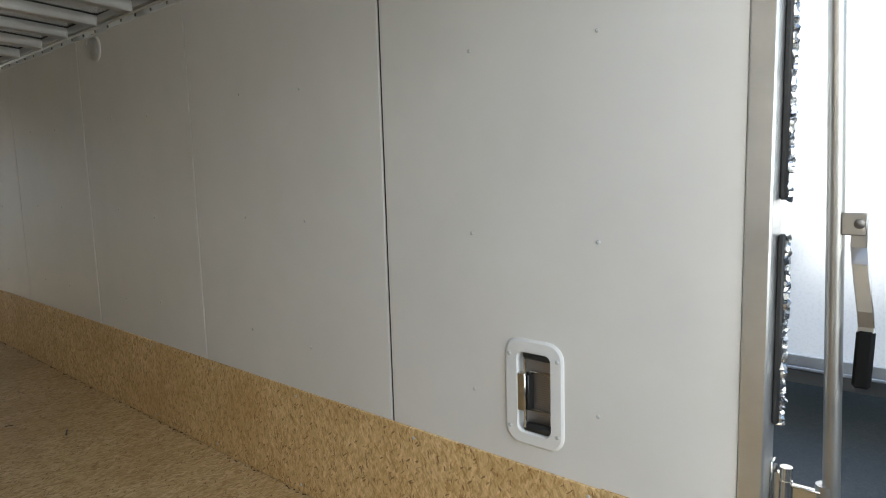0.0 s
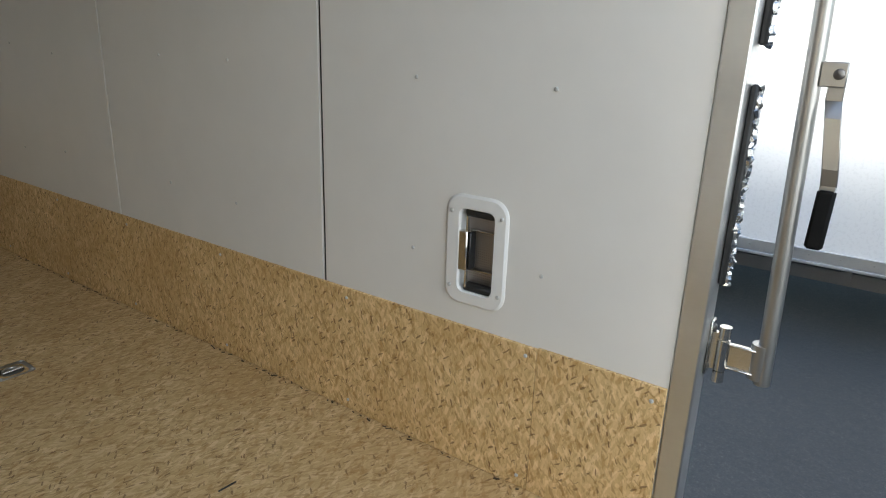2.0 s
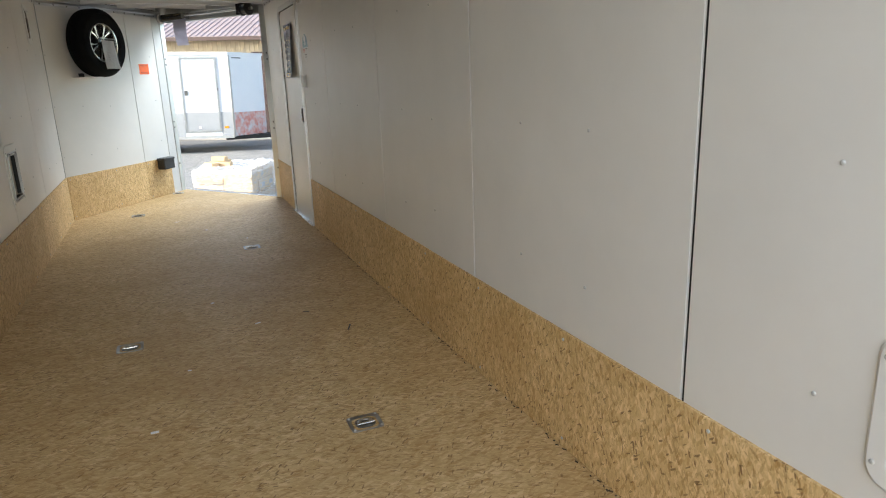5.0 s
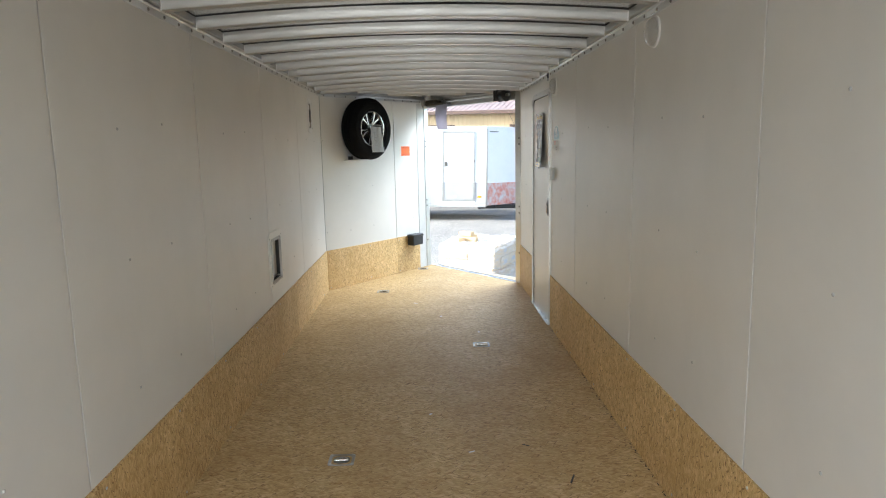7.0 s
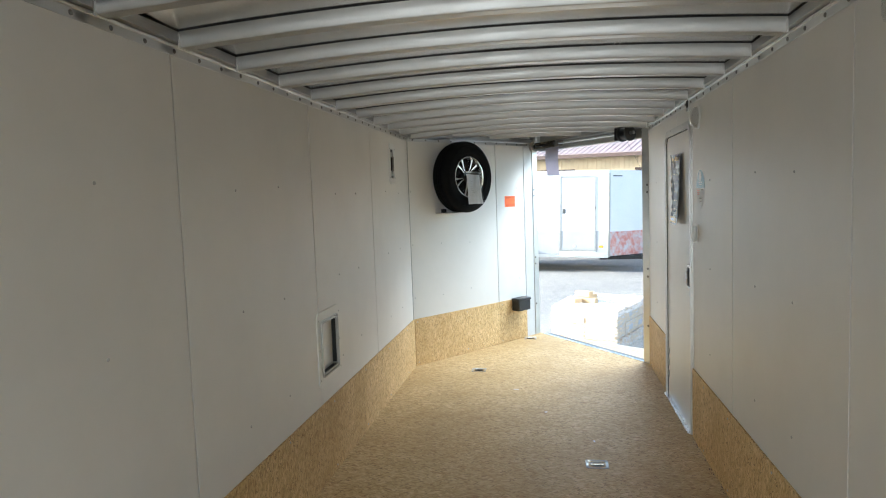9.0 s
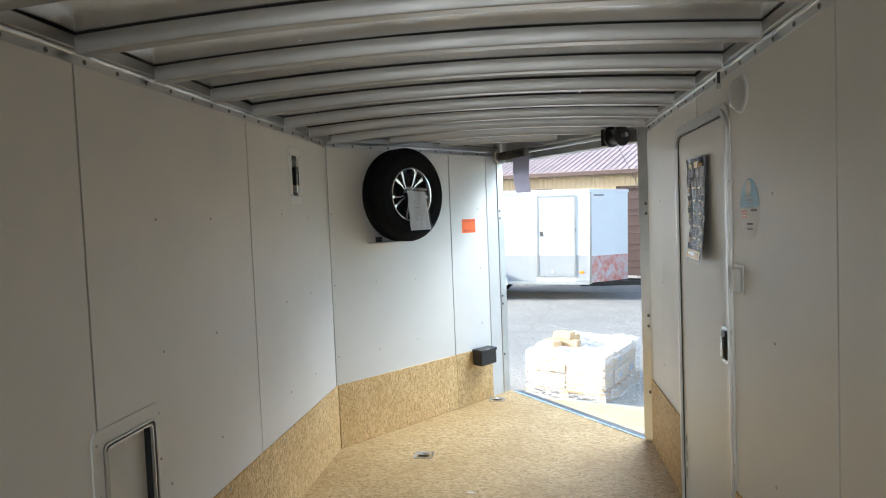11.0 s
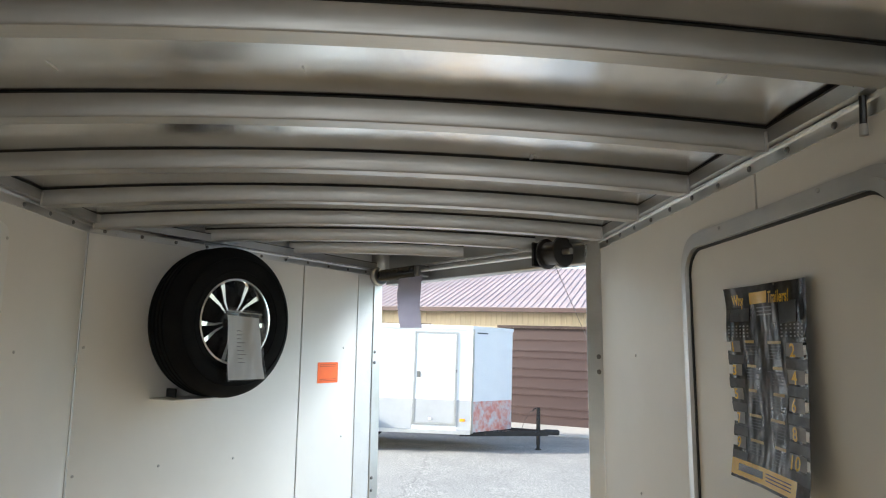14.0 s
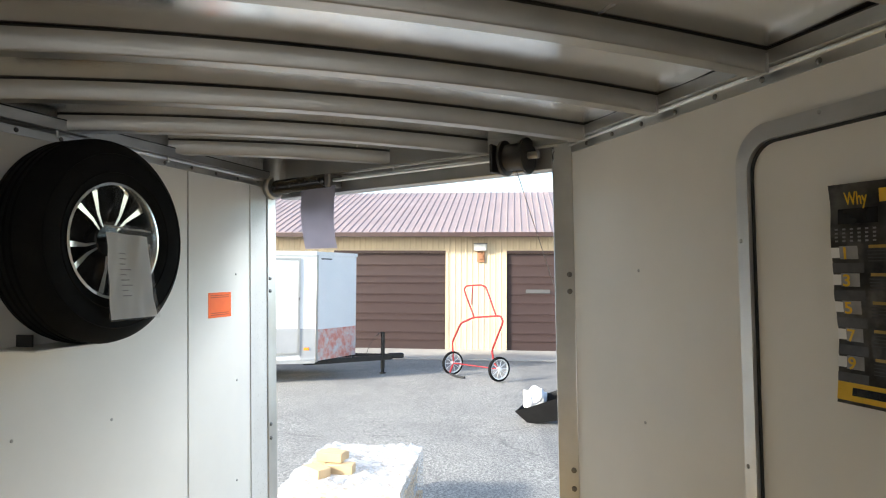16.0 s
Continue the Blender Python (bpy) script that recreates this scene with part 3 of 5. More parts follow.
def roof_bow(x):
    lo, hi = y_low(x + 0.03) + (0.031 if x > NOSE else 0.016), y_high(x + 0.03) - (0.031 if x > CORNER_R.x else 0.016)
    at = (x, (lo + hi) / 2, 1.948)
    bow = thing("roof_bow", "arched bare aluminium roof bow sealed black to the roof", "roof beam", at, "roof bows")
    bm, seal = NB(), NB()
    loops, lines = [], []
    for j in range(19):
        y = lo + (hi - lo) * j / 18
        top = roof_z(x, y) - 0.0025 + 0.0012 * noise.noise(Vector((x * 9, y * 3.0, 1)))
        loops.append([bm.verts.new((x + dx, y, top + dz)) for dx, dz in ((-0.024, 0), (0.024, 0), (0.024, -0.047), (0.021, -0.051), (-0.021, -0.051), (-0.024, -0.047))])
        lines.append([seal.verts.new((x + dx, y, top + dz)) for dx, dz in ((-0.0252, -0.0008), (0.0252, -0.0008), (0.0258, 0.003), (-0.0258, 0.003))])
    for mesh, sets in ((bm, loops), (seal, lines)):
        for a, b in zip(sets, sets[1:]):
            for k in range(len(a)):
                mesh.faces.new((a[k], a[(k + 1) % len(a)], b[(k + 1) % len(a)], b[k]))
        mesh.faces.new(sets[0]), mesh.faces.new(sets[-1])
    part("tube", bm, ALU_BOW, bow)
    part("sealant", seal, SEALANT, bow, "black sealant line")
    for y, s in ((lo, 1), (hi, -1)):
        bm = NB()
        bx(bm, (x - 0.03, min(y, y + s * 0.004), at[2] - 0.004), (x + 0.03, max(y, y + s * 0.004), at[2] + 0.042))
        part("end_plate", bm, ALU, bow)


for x in BOW_X:
    if y_high(x) - y_low(x) > 0.8:
        roof_bow(x)

# ---- rear opening frame ----
rear_frame = thing("trim_rear_frame", "mill aluminium frame round the open trailer end", "frame", (REAR, 0.99, -0.09), kind="structure")
for y0, y1 in ((1.974, 2.046), (-0.066, 0.006)):
    bm = NB()
    bx(bm, (REAR - 0.006, y0, -0.09), (REAR + 0.046, y1, 2.03), None, 0.004)
    part("post", bm, ALU, rear_frame)
bm = NB()
bx(bm, (REAR - 0.006, 0.006, 1.925), (REAR + 0.046, 1.974, 2.03), None, 0.004)
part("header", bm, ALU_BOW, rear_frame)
bm = NB()
bx(bm, (REAR + 0.046, -0.05, -0.09), (REAR + 0.075, 2.03, 0.004), None, 0.003)
part("sill", bm, ALU_BOW, rear_frame)
rng = random.Random(11)
for z0, z1 in ((0.657, 1.060), (1.130, 1.89)):
    bm = NB()
    bx(bm, (REAR + 0.0462, 2.018, z0), (REAR + 0.060, 2.038, z1), None, 0.004)
    strip = part("seal_strip", bm, SEALANT, rear_frame, "dark rubber seal strip")
    bm = NB()
    z, pts, radii = z0, [], []
    while z < z1:
        pts.append((REAR + 0.0605 + rng.uniform(-0.003, 0.003), 2.033 + rng.uniform(-0.004, 0.004), z))
        radii.append(rng.uniform(0.0065, 0.0105))
        z += 0.0042
    tube(bm, pts, 0.008, 7, radii)
    part("seal_wrap", bm, WELD, strip, "crumpled clear film on the seal")

# ---- bar lock on the rear post ----
lock = thing("bar_lock", "zinc steel bar lock with a black-gripped handle beside the trailer post", "bar lock", (-1.438, 2.05, 0.449))
X, Y = -1.509, 2.05
bm = NB()
tube(bm, [(X + 0.012, Y, 0.465), (X - 0.006, Y, 1.146), (X - 0.030, Y, 1.853)], 0.0165, 18)
part("rod", bm, ZINC, lock)
bm = NB()
bx(bm, (REAR + 0.0465, 2.018, 0.462), (REAR + 0.052, 2.052, 0.588), None, 0.003)
hinge = part("hinge_plate", bm, CHROME, lock)
for z in (0.483, 0.568):
    piece("bolt", BOLT, hinge, Matrix.Translation((REAR + 0.052, 2.036, z)) @ pose(0, 0, 0, 0, 90, 0))
bm = NB()
cyl(bm, (REAR + 0.075, 2.035, 0.450), (REAR + 0.075, 2.035, 0.475), 0.0125)
cyl(bm, (REAR + 0.075, 2.035, 0.478), (REAR + 0.075, 2.035, 0.547), 0.0135)
cyl(bm, (REAR + 0.075, 2.035, 0.551), (REAR + 0.075, 2.035, 0.577), 0.0125)
part("barrel", bm, CHROME, hinge)
bm = NB()
bx(bm, (REAR + 0.052, 2.028, 0.478), (REAR + 0.070, 2.042, 0.562))
part("knuckle", bm, CHROME, hinge)
bm = NB()
bx(bm, (REAR + 0.083, 2.037, 0.486), (X - 0.006, 2.043, 0.540), None, 0.002)
bx(bm, (REAR + 0.083, 2.030, 0.484), (X - 0.006, 2.044, 0.489), None, 0.002)
bx(bm, (REAR + 0.083, 2.030, 0.536), (X - 0.006, 2.044, 0.542), None, 0.002)
part("arm", bm, CHROME, hinge)
bm = NB()
cyl(bm, (X, Y, 0.475), (X, Y, 0.553), 0.0195, 18)
part("sleeve", bm, ZINC, lock)
bm = NB()
bx(bm, (X + 0.008, 2.036, 1.074), (X + 0.051, 2.042, 1.118), None, 0.002)
bracket = part("handle_bracket", bm, ZINC, lock)
piece("bolt", BOLT, bracket, Matrix.Translation((X + 0.038, 2.036, 1.097)) @ pose(0, 0, 0, 90, 0, 0))
bm = NB()
line = [(0.037, 2.046, 1.105), (0.037, 2.047, 1.050), (0.043, 2.030, 1.020), (0.056, 2.026, 0.930), (0.058, 2.034, 0.898), (0.054, 2.036, 0.782)]
for a, b in zip(line, line[1:]):
    d = Vector(b) - Vector(a)
    bx(bm, (-0.014, -0.003, -0.002), (0.014, 0.003, d.length + 0.002), Matrix.Translation((X + a[0], a[1], a[2])) @ Matrix(((1, 0, d.x / d.length, 0), (0, 1, d.y / d.length, 0), (0, 0, d.z / d.length, 0), (0, 0, 0, 1))), 0.0015)
part("handle", bm, ZINC, lock)
bm = NB()
bx(bm, (-0.016, -0.009, -0.005), (0.016, 0.009, 0.112), Matrix.Translation((X + 0.054, 2.036, 0.780)) @ Matrix(((1, 0, 0.035, 0), (0, 1, 0, 0), (0, 0, 1, 0), (0, 0, 0, 1))), 0.006)
part("grip", bm, RUBBER, lock, "black dipped rubber grip")
lock.location.z -= 0.012


# ---- side vents ----
def side_vent(m, box, label):
    s0, s1, z0, z1 = box
    cs, cz, w, h = (s0 + s1) / 2, (z0 + z1) / 2, s1 - s0, z1 - z0
    vent = thing("side_vent", label, "vent", m @ Vector((cs, 0, z0)), "side vents")
    oc = cs - 0.002
    bm = NB()
    ring(bm, rrect(cs, cz, w, h, 0.045), rrect(cs, cz, w - 0.012, h - 0.012, 0.040), 0.0002, 0.0035, m, 0.0075)
    ring(bm, rrect(cs, cz, w - 0.012, h - 0.012, 0.040), rrect(oc, cz, 0.106, 0.224, 0.020), 0.0002, 0.0075, m, 0.0085)
    part("flange", bm, WHITE_PLASTIC, vent)
    bm = NB()
    ring(bm, rrect(oc, cz, 0.107, 0.225, 0.020), rrect(oc, cz, 0.100, 0.218, 0.018), -0.030, 0.0083, m, 0.004)
    part("throat", bm, WHITE_PLASTIC, vent)
    bm = NB()
    for k in range(17):
        bx(bm, (oc - 0.0525 + 0.0063 * k, -0.0325, cz - 0.112), (oc - 0.0497 + 0.0063 * k, -0.0305, cz + 0.112), m)
    for k in range(36):
        bx(bm, (oc - 0.053, -0.033, cz - 0.112 + 0.0063 * k), (oc + 0.053, -0.0303, cz - 0.1092 + 0.0063 * k), m)
    part("screen", bm, SCREEN, vent, "perforated dark metal insect screen")
    bm = NB()
    bx(bm, (oc - 0.053, -0.046, cz - 0.112), (oc + 0.053, -0.040, cz + 0.112), m)
    part("back", bm, VENT_BACK, vent)
    for z in (cz + 0.100, cz - 0.100):
        bm = NB()
        bx(bm, (oc - 0.049, -0.028, z - 0.010), (oc + 0.040, 0.003, z + 0.010), m, 0.006)
        part("end_block", bm, BLACK_PLASTIC, vent)
    bm = NB()
    bx(bm, (oc + 0.027, -0.012, cz - 0.054), (oc + 0.0525, 0.008, cz + 0.052), m, 0.003)
    part("latch_plate", bm, CHROME, vent, "polished latch plate")
    bm = NB()
    bx(bm, (oc + 0.018, -0.022, cz - 0.050), (oc + 0.024, 0.004, cz + 0.048), m, 0.002)
    part("latch_side", bm, BLACK_PLASTIC, vent)
    for z in (cz + 0.052, cz - 0.054):
        bm = NB()
        bx(bm, (oc - 0.050, -0.029, z - 0.0020), (oc + 0.030, -0.014, z + 0.0020), m, 0.001)
        part("crossbar", bm, CHROME, vent)
    bm = NB()
    tube(bm, [m @ Vector((oc + 0.030, 0.002, cz - 0.098)), m @ Vector((oc + 0.030, 0.002, cz + 0.092))], 0.0038, 8)
    part("pin", bm, CHROME, vent)
    for s in (s0 + 0.017, s1 - 0.017):
        for z in (z0 + 0.045, z1 - 0.045):
            stud(vent, m, s, z, 0.0078)


side_vent(RIGHT, VENT_R, "white plastic side vent with a polished latch, low on the wall")
side_vent(LEFT, VENT_L, "white plastic side vent with a polished latch, high on the wall")

# ---- hatch low on the wall ----
s0, s1, z0, z1 = HATCH
hatch = thing("access_hatch", "closed grey-white access hatch with a ribbed aluminium rim", "hatch", LEFT @ Vector((6.25, 0, z0)))
cs, cz = (s0 + s1) / 2, (z0 + z1) / 2
bm = NB()
ring(bm, rrect(cs, cz, s1 - s0, z1 - z0, 0.035), rrect(cs, cz, s1 - s0 - 0.09, z1 - z0 - 0.09, 0.02), 0.0003, 0.006, LEFT)
part("flange", bm, DOOR_LINER, hatch)
for w, d in ((0.090, 0.013), (0.116, 0.010)):
    bm = NB()
    ring(bm, rrect(cs, cz, s1 - s0 - w, z1 - z0 - w, 0.02), rrect(cs, cz, s1 - s0 - w - 0.012, z1 - z0 - w - 0.012, 0.016), -0.03, d, LEFT)
    part("rim", bm, RAIL_DULL, hatch)
# black gasket set deep; its colour also carries the recess's shade
bm = NB()
ring(bm, rrect(cs, cz, s1 - s0 - 0.101, z1 - z0 - 0.101, 0.018), rrect(cs, cz, s1 - s0 - 0.129, z1 - z0 - 0.129, 0.014), -0.03, 0.001, LEFT)
part("gasket", bm, SEALANT, hatch)
bm = NB()
prism(bm, rrect(cs, cz, s1 - s0 - 0.127, z1 - z0 - 0.127, 0.014), -0.032, -0.022, LEFT)
part("leaf", bm, DOOR_LINER, hatch)
for s in (s0 + 0.02, s1 - 0.02):
    for z in (z0 + 0.04, cz, z1 - 0.04):
        stud(hatch, LEFT, s, z, 0.006)

# ---- side door ----
s0, s1, z0, z1 = DOOR
door = thing("door_1", "closed white trailer side door in a rounded aluminium frame", "door", RIGHT @ Vector(((s0 + s1) / 2, 0, 0)), kind="structure")
cs, cz, w, h = (s0 + s1) / 2, (z0 + z1) / 2, s1 - s0, z1 - z0


def arch(inset):
    """The door's outline: square at the foot, rounded at the head."""
    r, a, b, top = 0.085 - inset * 0.6, s0 + inset, s1 - inset, z1 - inset
    pts = [(a, 0.003), (b, 0.003)]
    for cx, a0 in ((b - r, 0), (a + r, 90)):
        pts += [(cx + r * math.cos(radians(a0 + 9 * k)), top - r + r * math.sin(radians(a0 + 9 * k))) for k in range(11)]
    return pts


bm = NB()
ring(bm, arch(-0.020), arch(0.012), 0.0003, 0.0065, RIGHT)
frame_part = part("door_frame", bm, ALU, door)
bm = NB()
ring(bm, arch(0.002), arch(0.022), -0.005, 0.0135, RIGHT)
part("inner_rim", bm, ALU, frame_part)
bm = NB()
ring(bm, arch(0.022), arch(0.029), -0.03, 0.002, RIGHT)
part("gasket", bm, SEALANT, frame_part)
bm = NB()
prism(bm, arch(0.028), -0.045, -0.002, RIGHT)
leaf = part("leaf", bm, DOOR_LINER, door)
for s, z in ((s0 - 0.010, 0.5), (s0 - 0.010, 1.0), (s0 - 0.010, 1.55), (s1 + 0.010, 0.5), (s1 + 0.010, 1.03), (s1 + 0.010, 1.57), (cs - 0.2, z1 + 0.010), (cs + 0.2, z1 + 0.010)):
    stud(frame_part, RIGHT, s, z, 0.0065)
bm = NB()
bx(bm, (s0 + 0.036, -0.002, 0.858), (s0 + 0.126, 0.004, 1.000), RIGHT, 0.0015)
latch = part("latch_plate", bm, CHROME, leaf)
bm = NB()
bx(bm, (s0 + 0.052, 0.0035, 0.875), (s0 + 0.108, 0.013, 0.985), RIGHT, 0.004)
part("latch_cup", bm, BLACK_PLASTIC, latch)
bm = NB()
bx(bm, (s0 + 0.062, 0.012, 0.885), (s0 + 0.090, 0.022, 0.965), RIGHT, 0.004)
part("paddle", bm, CHROME, latch)
for z in (0.16, 0.24, 0.32):
    bm = NB()
    bx(bm, (s1 - 0.075, -0.002, z - 0.022), (s1 - 0.045, 0.003, z + 0.022), RIGHT, 0.001)
    part("slot_cover", bm, GREY_PLASTIC, leaf)
bm = NB()
bx(bm, (s0 + 0.01, -0.06, 0.0), (s1 - 0.01, 0.028, 0.009), RIGHT, 0.002)
sill = part("threshold", bm, TREAD, door, "bright tread plate threshold")
k = s0 + 0.04
while k < s1 - 0.03:
    stud(sill, RIGHT @ pose(0, 0, 0), k, 0.009, 0.012, SCREW, "screw")
    k += 0.06

# ---- front opening in the slanting nose ----
front = thing("trim_front_frame", "mill aluminium posts and header round the open nose ramp", "frame", (-9.2, 1.5, -0.09), kind="structure")
bm = NB()
bx(bm, (-0.004, -0.075, -0.09), (0.076, 0.004, 1.97), NOSE_R, 0.004)
part("post", bm, ALU, front)
bm = NB()
bx(bm, (1.654, -0.05, -0.09), (1.694, 0.010, 1.91), NOSE_L, 0.003)
part("post", bm, ALU, front)
bm = NB()
bx(bm, (1.694, -0.11, -0.09), (1.736, 0.004, 1.91), NOSE_L, 0.004)
part("jamb", bm, ALU, front)
for m, s, d in ((NOSE_L, 1.672, 0.010), (NOSE_R, 0.016, 0.004)):
    for z in (1.492, 1.432, 0.80, 0.735, 0.32):
        stud(front, m, s, z, d, BOLT, "bolt")
bm = NB()
bx(bm, (0.076, -0.075, 1.878), (LEN_R - 0.03, 0.0, 1.960), NOSE_R, 0.004)
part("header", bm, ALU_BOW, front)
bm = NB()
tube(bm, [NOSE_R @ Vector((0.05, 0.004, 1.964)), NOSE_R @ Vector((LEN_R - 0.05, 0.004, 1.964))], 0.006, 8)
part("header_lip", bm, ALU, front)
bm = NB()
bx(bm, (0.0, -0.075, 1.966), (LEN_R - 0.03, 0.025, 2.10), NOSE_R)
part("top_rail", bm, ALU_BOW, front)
bm = NB()
bx(bm, (0.076, -0.075, -0.09), (LEN_R - 0.06, -0.02, 0.003), NOSE_R, 0.003)
part("sill", bm, STEEL_DARK, front, "dark worn metal sill")
bm = NB()
bx(bm, (0.03, -0.02, -0.05), (LEN_R - 0.05, 0.004, 0.005), NOSE_R, 0.002)
part("sill_edge", bm, TREAD, front)
bm = NB()
cyl(bm, (APEX.x + 0.03, APEX.y, 1.90), (APEX.x + 0.03, APEX.y, 2.10), 0.075, 16)
part("apex_cap", bm, ALU_BOW, front)
# weld on the post's head
rng = random.Random(5)
bm = NB()
tube(bm, [NOSE_R @ Vector((0.068 + rng.uniform(-0.002, 0.002), 0.003, 1.903 + 0.006 * k)) for k in range(11)], 0.004, 7, [rng.uniform(0.003, 0.006) for k in range(11)])
part("weld", bm, WELD, front)

# ramp lowered outside
RUN = 1.50
ramp = thing("nose_ramp", "lowered nose ramp with pale strand board surface", "ramp", NOSE_R @ Vector((0.7, -1.4, GROUND)))
bm = NB()
drop = GROUND + 0.028
a = math.atan2(-0.02 - drop, RUN)
RAMP = NOSE_R @ Matrix.Translation((0, -0.08, -0.014)) @ Matrix.Rotation(a, 4, "X")
bx(bm, (0.10, -RUN, -0.028), (1.285, 0.0, 0.0), RAMP)
part("board", bm, OSB_RAMP, ramp)
for s in (0.075, 1.286):
    bm = NB()
    bx(bm, (s, -RUN - 0.01, -0.034), (s + 0.024, 0.0, 0.005), RAMP, 0.002)
    part("edge_rail", bm, ALU, ramp)
bm = NB()
bx(bm, (0.10, -RUN - 0.012, -0.034), (1.285, -RUN, 0.004), RAMP, 0.002)
part("end_rail", bm, ALU, ramp)

# spring gear on the header
spring = thing("ramp_spring", "ramp lift spring with steel cable drum under the header", "ramp spring", NOSE_R @ Vector((0.7, 0.06, 1.9)))
AX, AZ = 0.062, 1.926


def on_axis(s):
    return NOSE_R @ Vector((s, AX, AZ))


turn_axis = (on_axis(1) - on_axis(0)).to_track_quat("Z", "Y").to_matrix().to_4x4()


def drum_pose(s):
    return Matrix.Translation(on_axis(s)) @ turn_axis


bm = NB()
lathe(bm, drum_pose(0.140), [(0.012, 0), (0.066, 0), (0.066, 0.010), (0.050, 0.016), (0.050, 0.085), (0.066, 0.09), (0.066, 0.10), (0.012, 0.10)], 28)
part("cable_drum", bm, DRUM_STEEL, spring)
bm = NB()
cyl(bm, on_axis(0.10), on_axis(0.16), 0.014)
part("shaft_end", bm, ZINC, spring)
bm = NB()
bx(bm, (0.262, -0.0, AZ - 0.055), (0.274, AX + 0.055, AZ + 0.05), NOSE_R, 0.003)
part("drum_bracket", bm, DRUM_STEEL, spring)
bm = NB()
cyl(bm, on_axis(0.27), on_axis(1.11), 0.0085)
part("shaft", bm, ALU, spring)
coil = []
for k in range(360):
    s, ang = 1.135 + 0.345 * k / 359, k * 2 * math.pi / 10
    coil.append(drum_pose(0) @ Vector((0.029 * math.cos(ang), 0.029 * math.sin(ang), s)))
bm = NB()
tube(bm, coil, 0.0052, 5)
part("coil", bm, BLACK_GLOSS, spring, "black coil spring")
bm = NB()
lathe(bm, drum_pose(1.482), [(0.012, 0), (0.048, 0), (0.057, 0.01), (0.057, 0.03), (0.048, 0.035), (0.048, 0.055), (0.057, 0.06), (0.057, 0.085), (0.02, 0.092), (0.0001, 0.092)], 24)
part("spring_cap", bm, ZINC, spring)
bm = NB()
bx(bm, (1.105, 0.0, AZ - 0.03), (1.14, AX + 0.03, AZ + 0.03), NOSE_R, 0.008)
part("clamp", bm, STEEL_DARK, spring)
bm = NB()
tube(bm, [on_axis(0.19) + Vector((0, 0, -0.05)), RAMP @ Vector((0.12, -RUN * 0.86, 0.02))], 0.0016, 6)
part("cable", bm, STEEL_DARK, spring)

# paper hanging from the spring
bm = NB()
rows = []
for j in range(13):
    v, row = j / 12, []
    for i in range(7):
        u = i / 6
        s = 1.298 - 0.214 * u - 0.018 * v * v
        d = 0.072 + 0.012 * math.sin(3.0 * v) + 0.018 * v * (u - 0.4) + 0.004 * noise.noise(Vector((u * 3, v * 4, 2)))
        row.append(bm.verts.new(NOSE_R @ Vector((s, d, 1.905 - 0.280 * v - 0.004 * u))))
    rows.append(row)
for a, b in zip(rows, rows[1:]):
    for i in range(6):
        bm.faces.new((a[i], a[i + 1], b[i + 1], b[i]))
bmesh.ops.solidify(bm, geom=bm.faces[:], thickness=0.0008)
solo("paper_tag", bm, TAG_PAPER, "pale sheet of paper hanging from the ramp spring", "paper")

# ---- spare wheel on the nose wall ----
spare = thing("spare_wheel", "mounted spare tyre on a black and machined alloy wheel", "spare wheel", NOSE_L @ Vector((0.485, 0.12, 1.315)))
HUB = NOSE_L @ Vector((0.535, 0.122, 1.618))
WHEEL = Matrix(((dl.x, 0, dl.y, HUB.x), (dl.y, 0, -dl.x, HUB.y), (0, 1, 0, HUB.z), (0, 0, 0, 1)))


def tyre_profile(r, w, rim):
    half = w / 2
    pts = [(rim, -half * 0.80), (rim + 0.012, -half * 0.9), (rim + (r - rim) * 0.42, -half), (rim + (r - rim) * 0.72, -half * 0.97), (r - 0.016, -half * 0.80), (r - 0.004, -half * 0.66)]
    for g in (-0.42, -0.14, 0.14, 0.42):
        pts += [(r, half * (g - 0.06)), (r - 0.007, half * (g - 0.035)), (r - 0.007, half * (g + 0.035)), (r, half * (g + 0.06))]
    pts += [(a, -b) for a, b in pts[5::-1]]
    return pts


bm = NB()
lathe(bm, WHEEL, tyre_profile(0.312, 0.18, 0.172), 72, True)
tyre = part("tyre", bm, RUBBER, spare, "black trailer tyre")
bm = NB()
for r in (0.205, 0.262):
    lathe(bm, WHEEL, [(r, 0.0925), (r + 0.002, 0.0962), (r + 0.004, 0.0925)], 72)
part("sidewall_ring", bm, RUBBER, tyre)
rim = part("rim", lathe(NB(), WHEEL, [(0.176, 0.078), (0.178, 0.083), (0.170, 0.084), (0.164, 0.070), (0.158, 0.040), (0.152, -0.075), (0.176, -0.08)], 64), MACHINED, spare, "bright machined rim lip")
bm = NB()
lathe(bm, WHEEL, [(0.0001, 0.006), (0.06, 0.010), (0.1565, -0.012), (0.1565, -0.03), (0.0001, -0.03)], 48)
part("dish", bm, BLACK_GLOSS, rim, "black wheel dish")
for k in range(5):
    for side in (-1, 1):
        c = radians(54 + 72 * k)
        bm = NB()
        outline = []
        for r, half, off in ((0.034, 0.06, 0.17), (0.090, 0.055, 0.15), (0.161, 0.062, 0.235), (0.161, -0.062, 0.235), (0.090, -0.055, 0.15), (0.034, -0.06, 0.17)):
            a = c + side * off + half
            outline.append((r * math.cos(a), r * math.sin(a), 0.050 + 0.08 * (r - 0.03)))
        top = [bm.verts.new(WHEEL @ Vector(p)) for p in outline]
        low = [bm.verts.new(WHEEL @ Vector((p[0], p[1], p[2] - 0.035))) for p in outline]
        bm.faces.new(top), bm.faces.new(low[::-1])
        for i in range(6):
            bm.faces.new((top[i], top[(i + 1) % 6], low[(i + 1) % 6], low[i]))
        part("spoke", bm, MACHINED, rim)
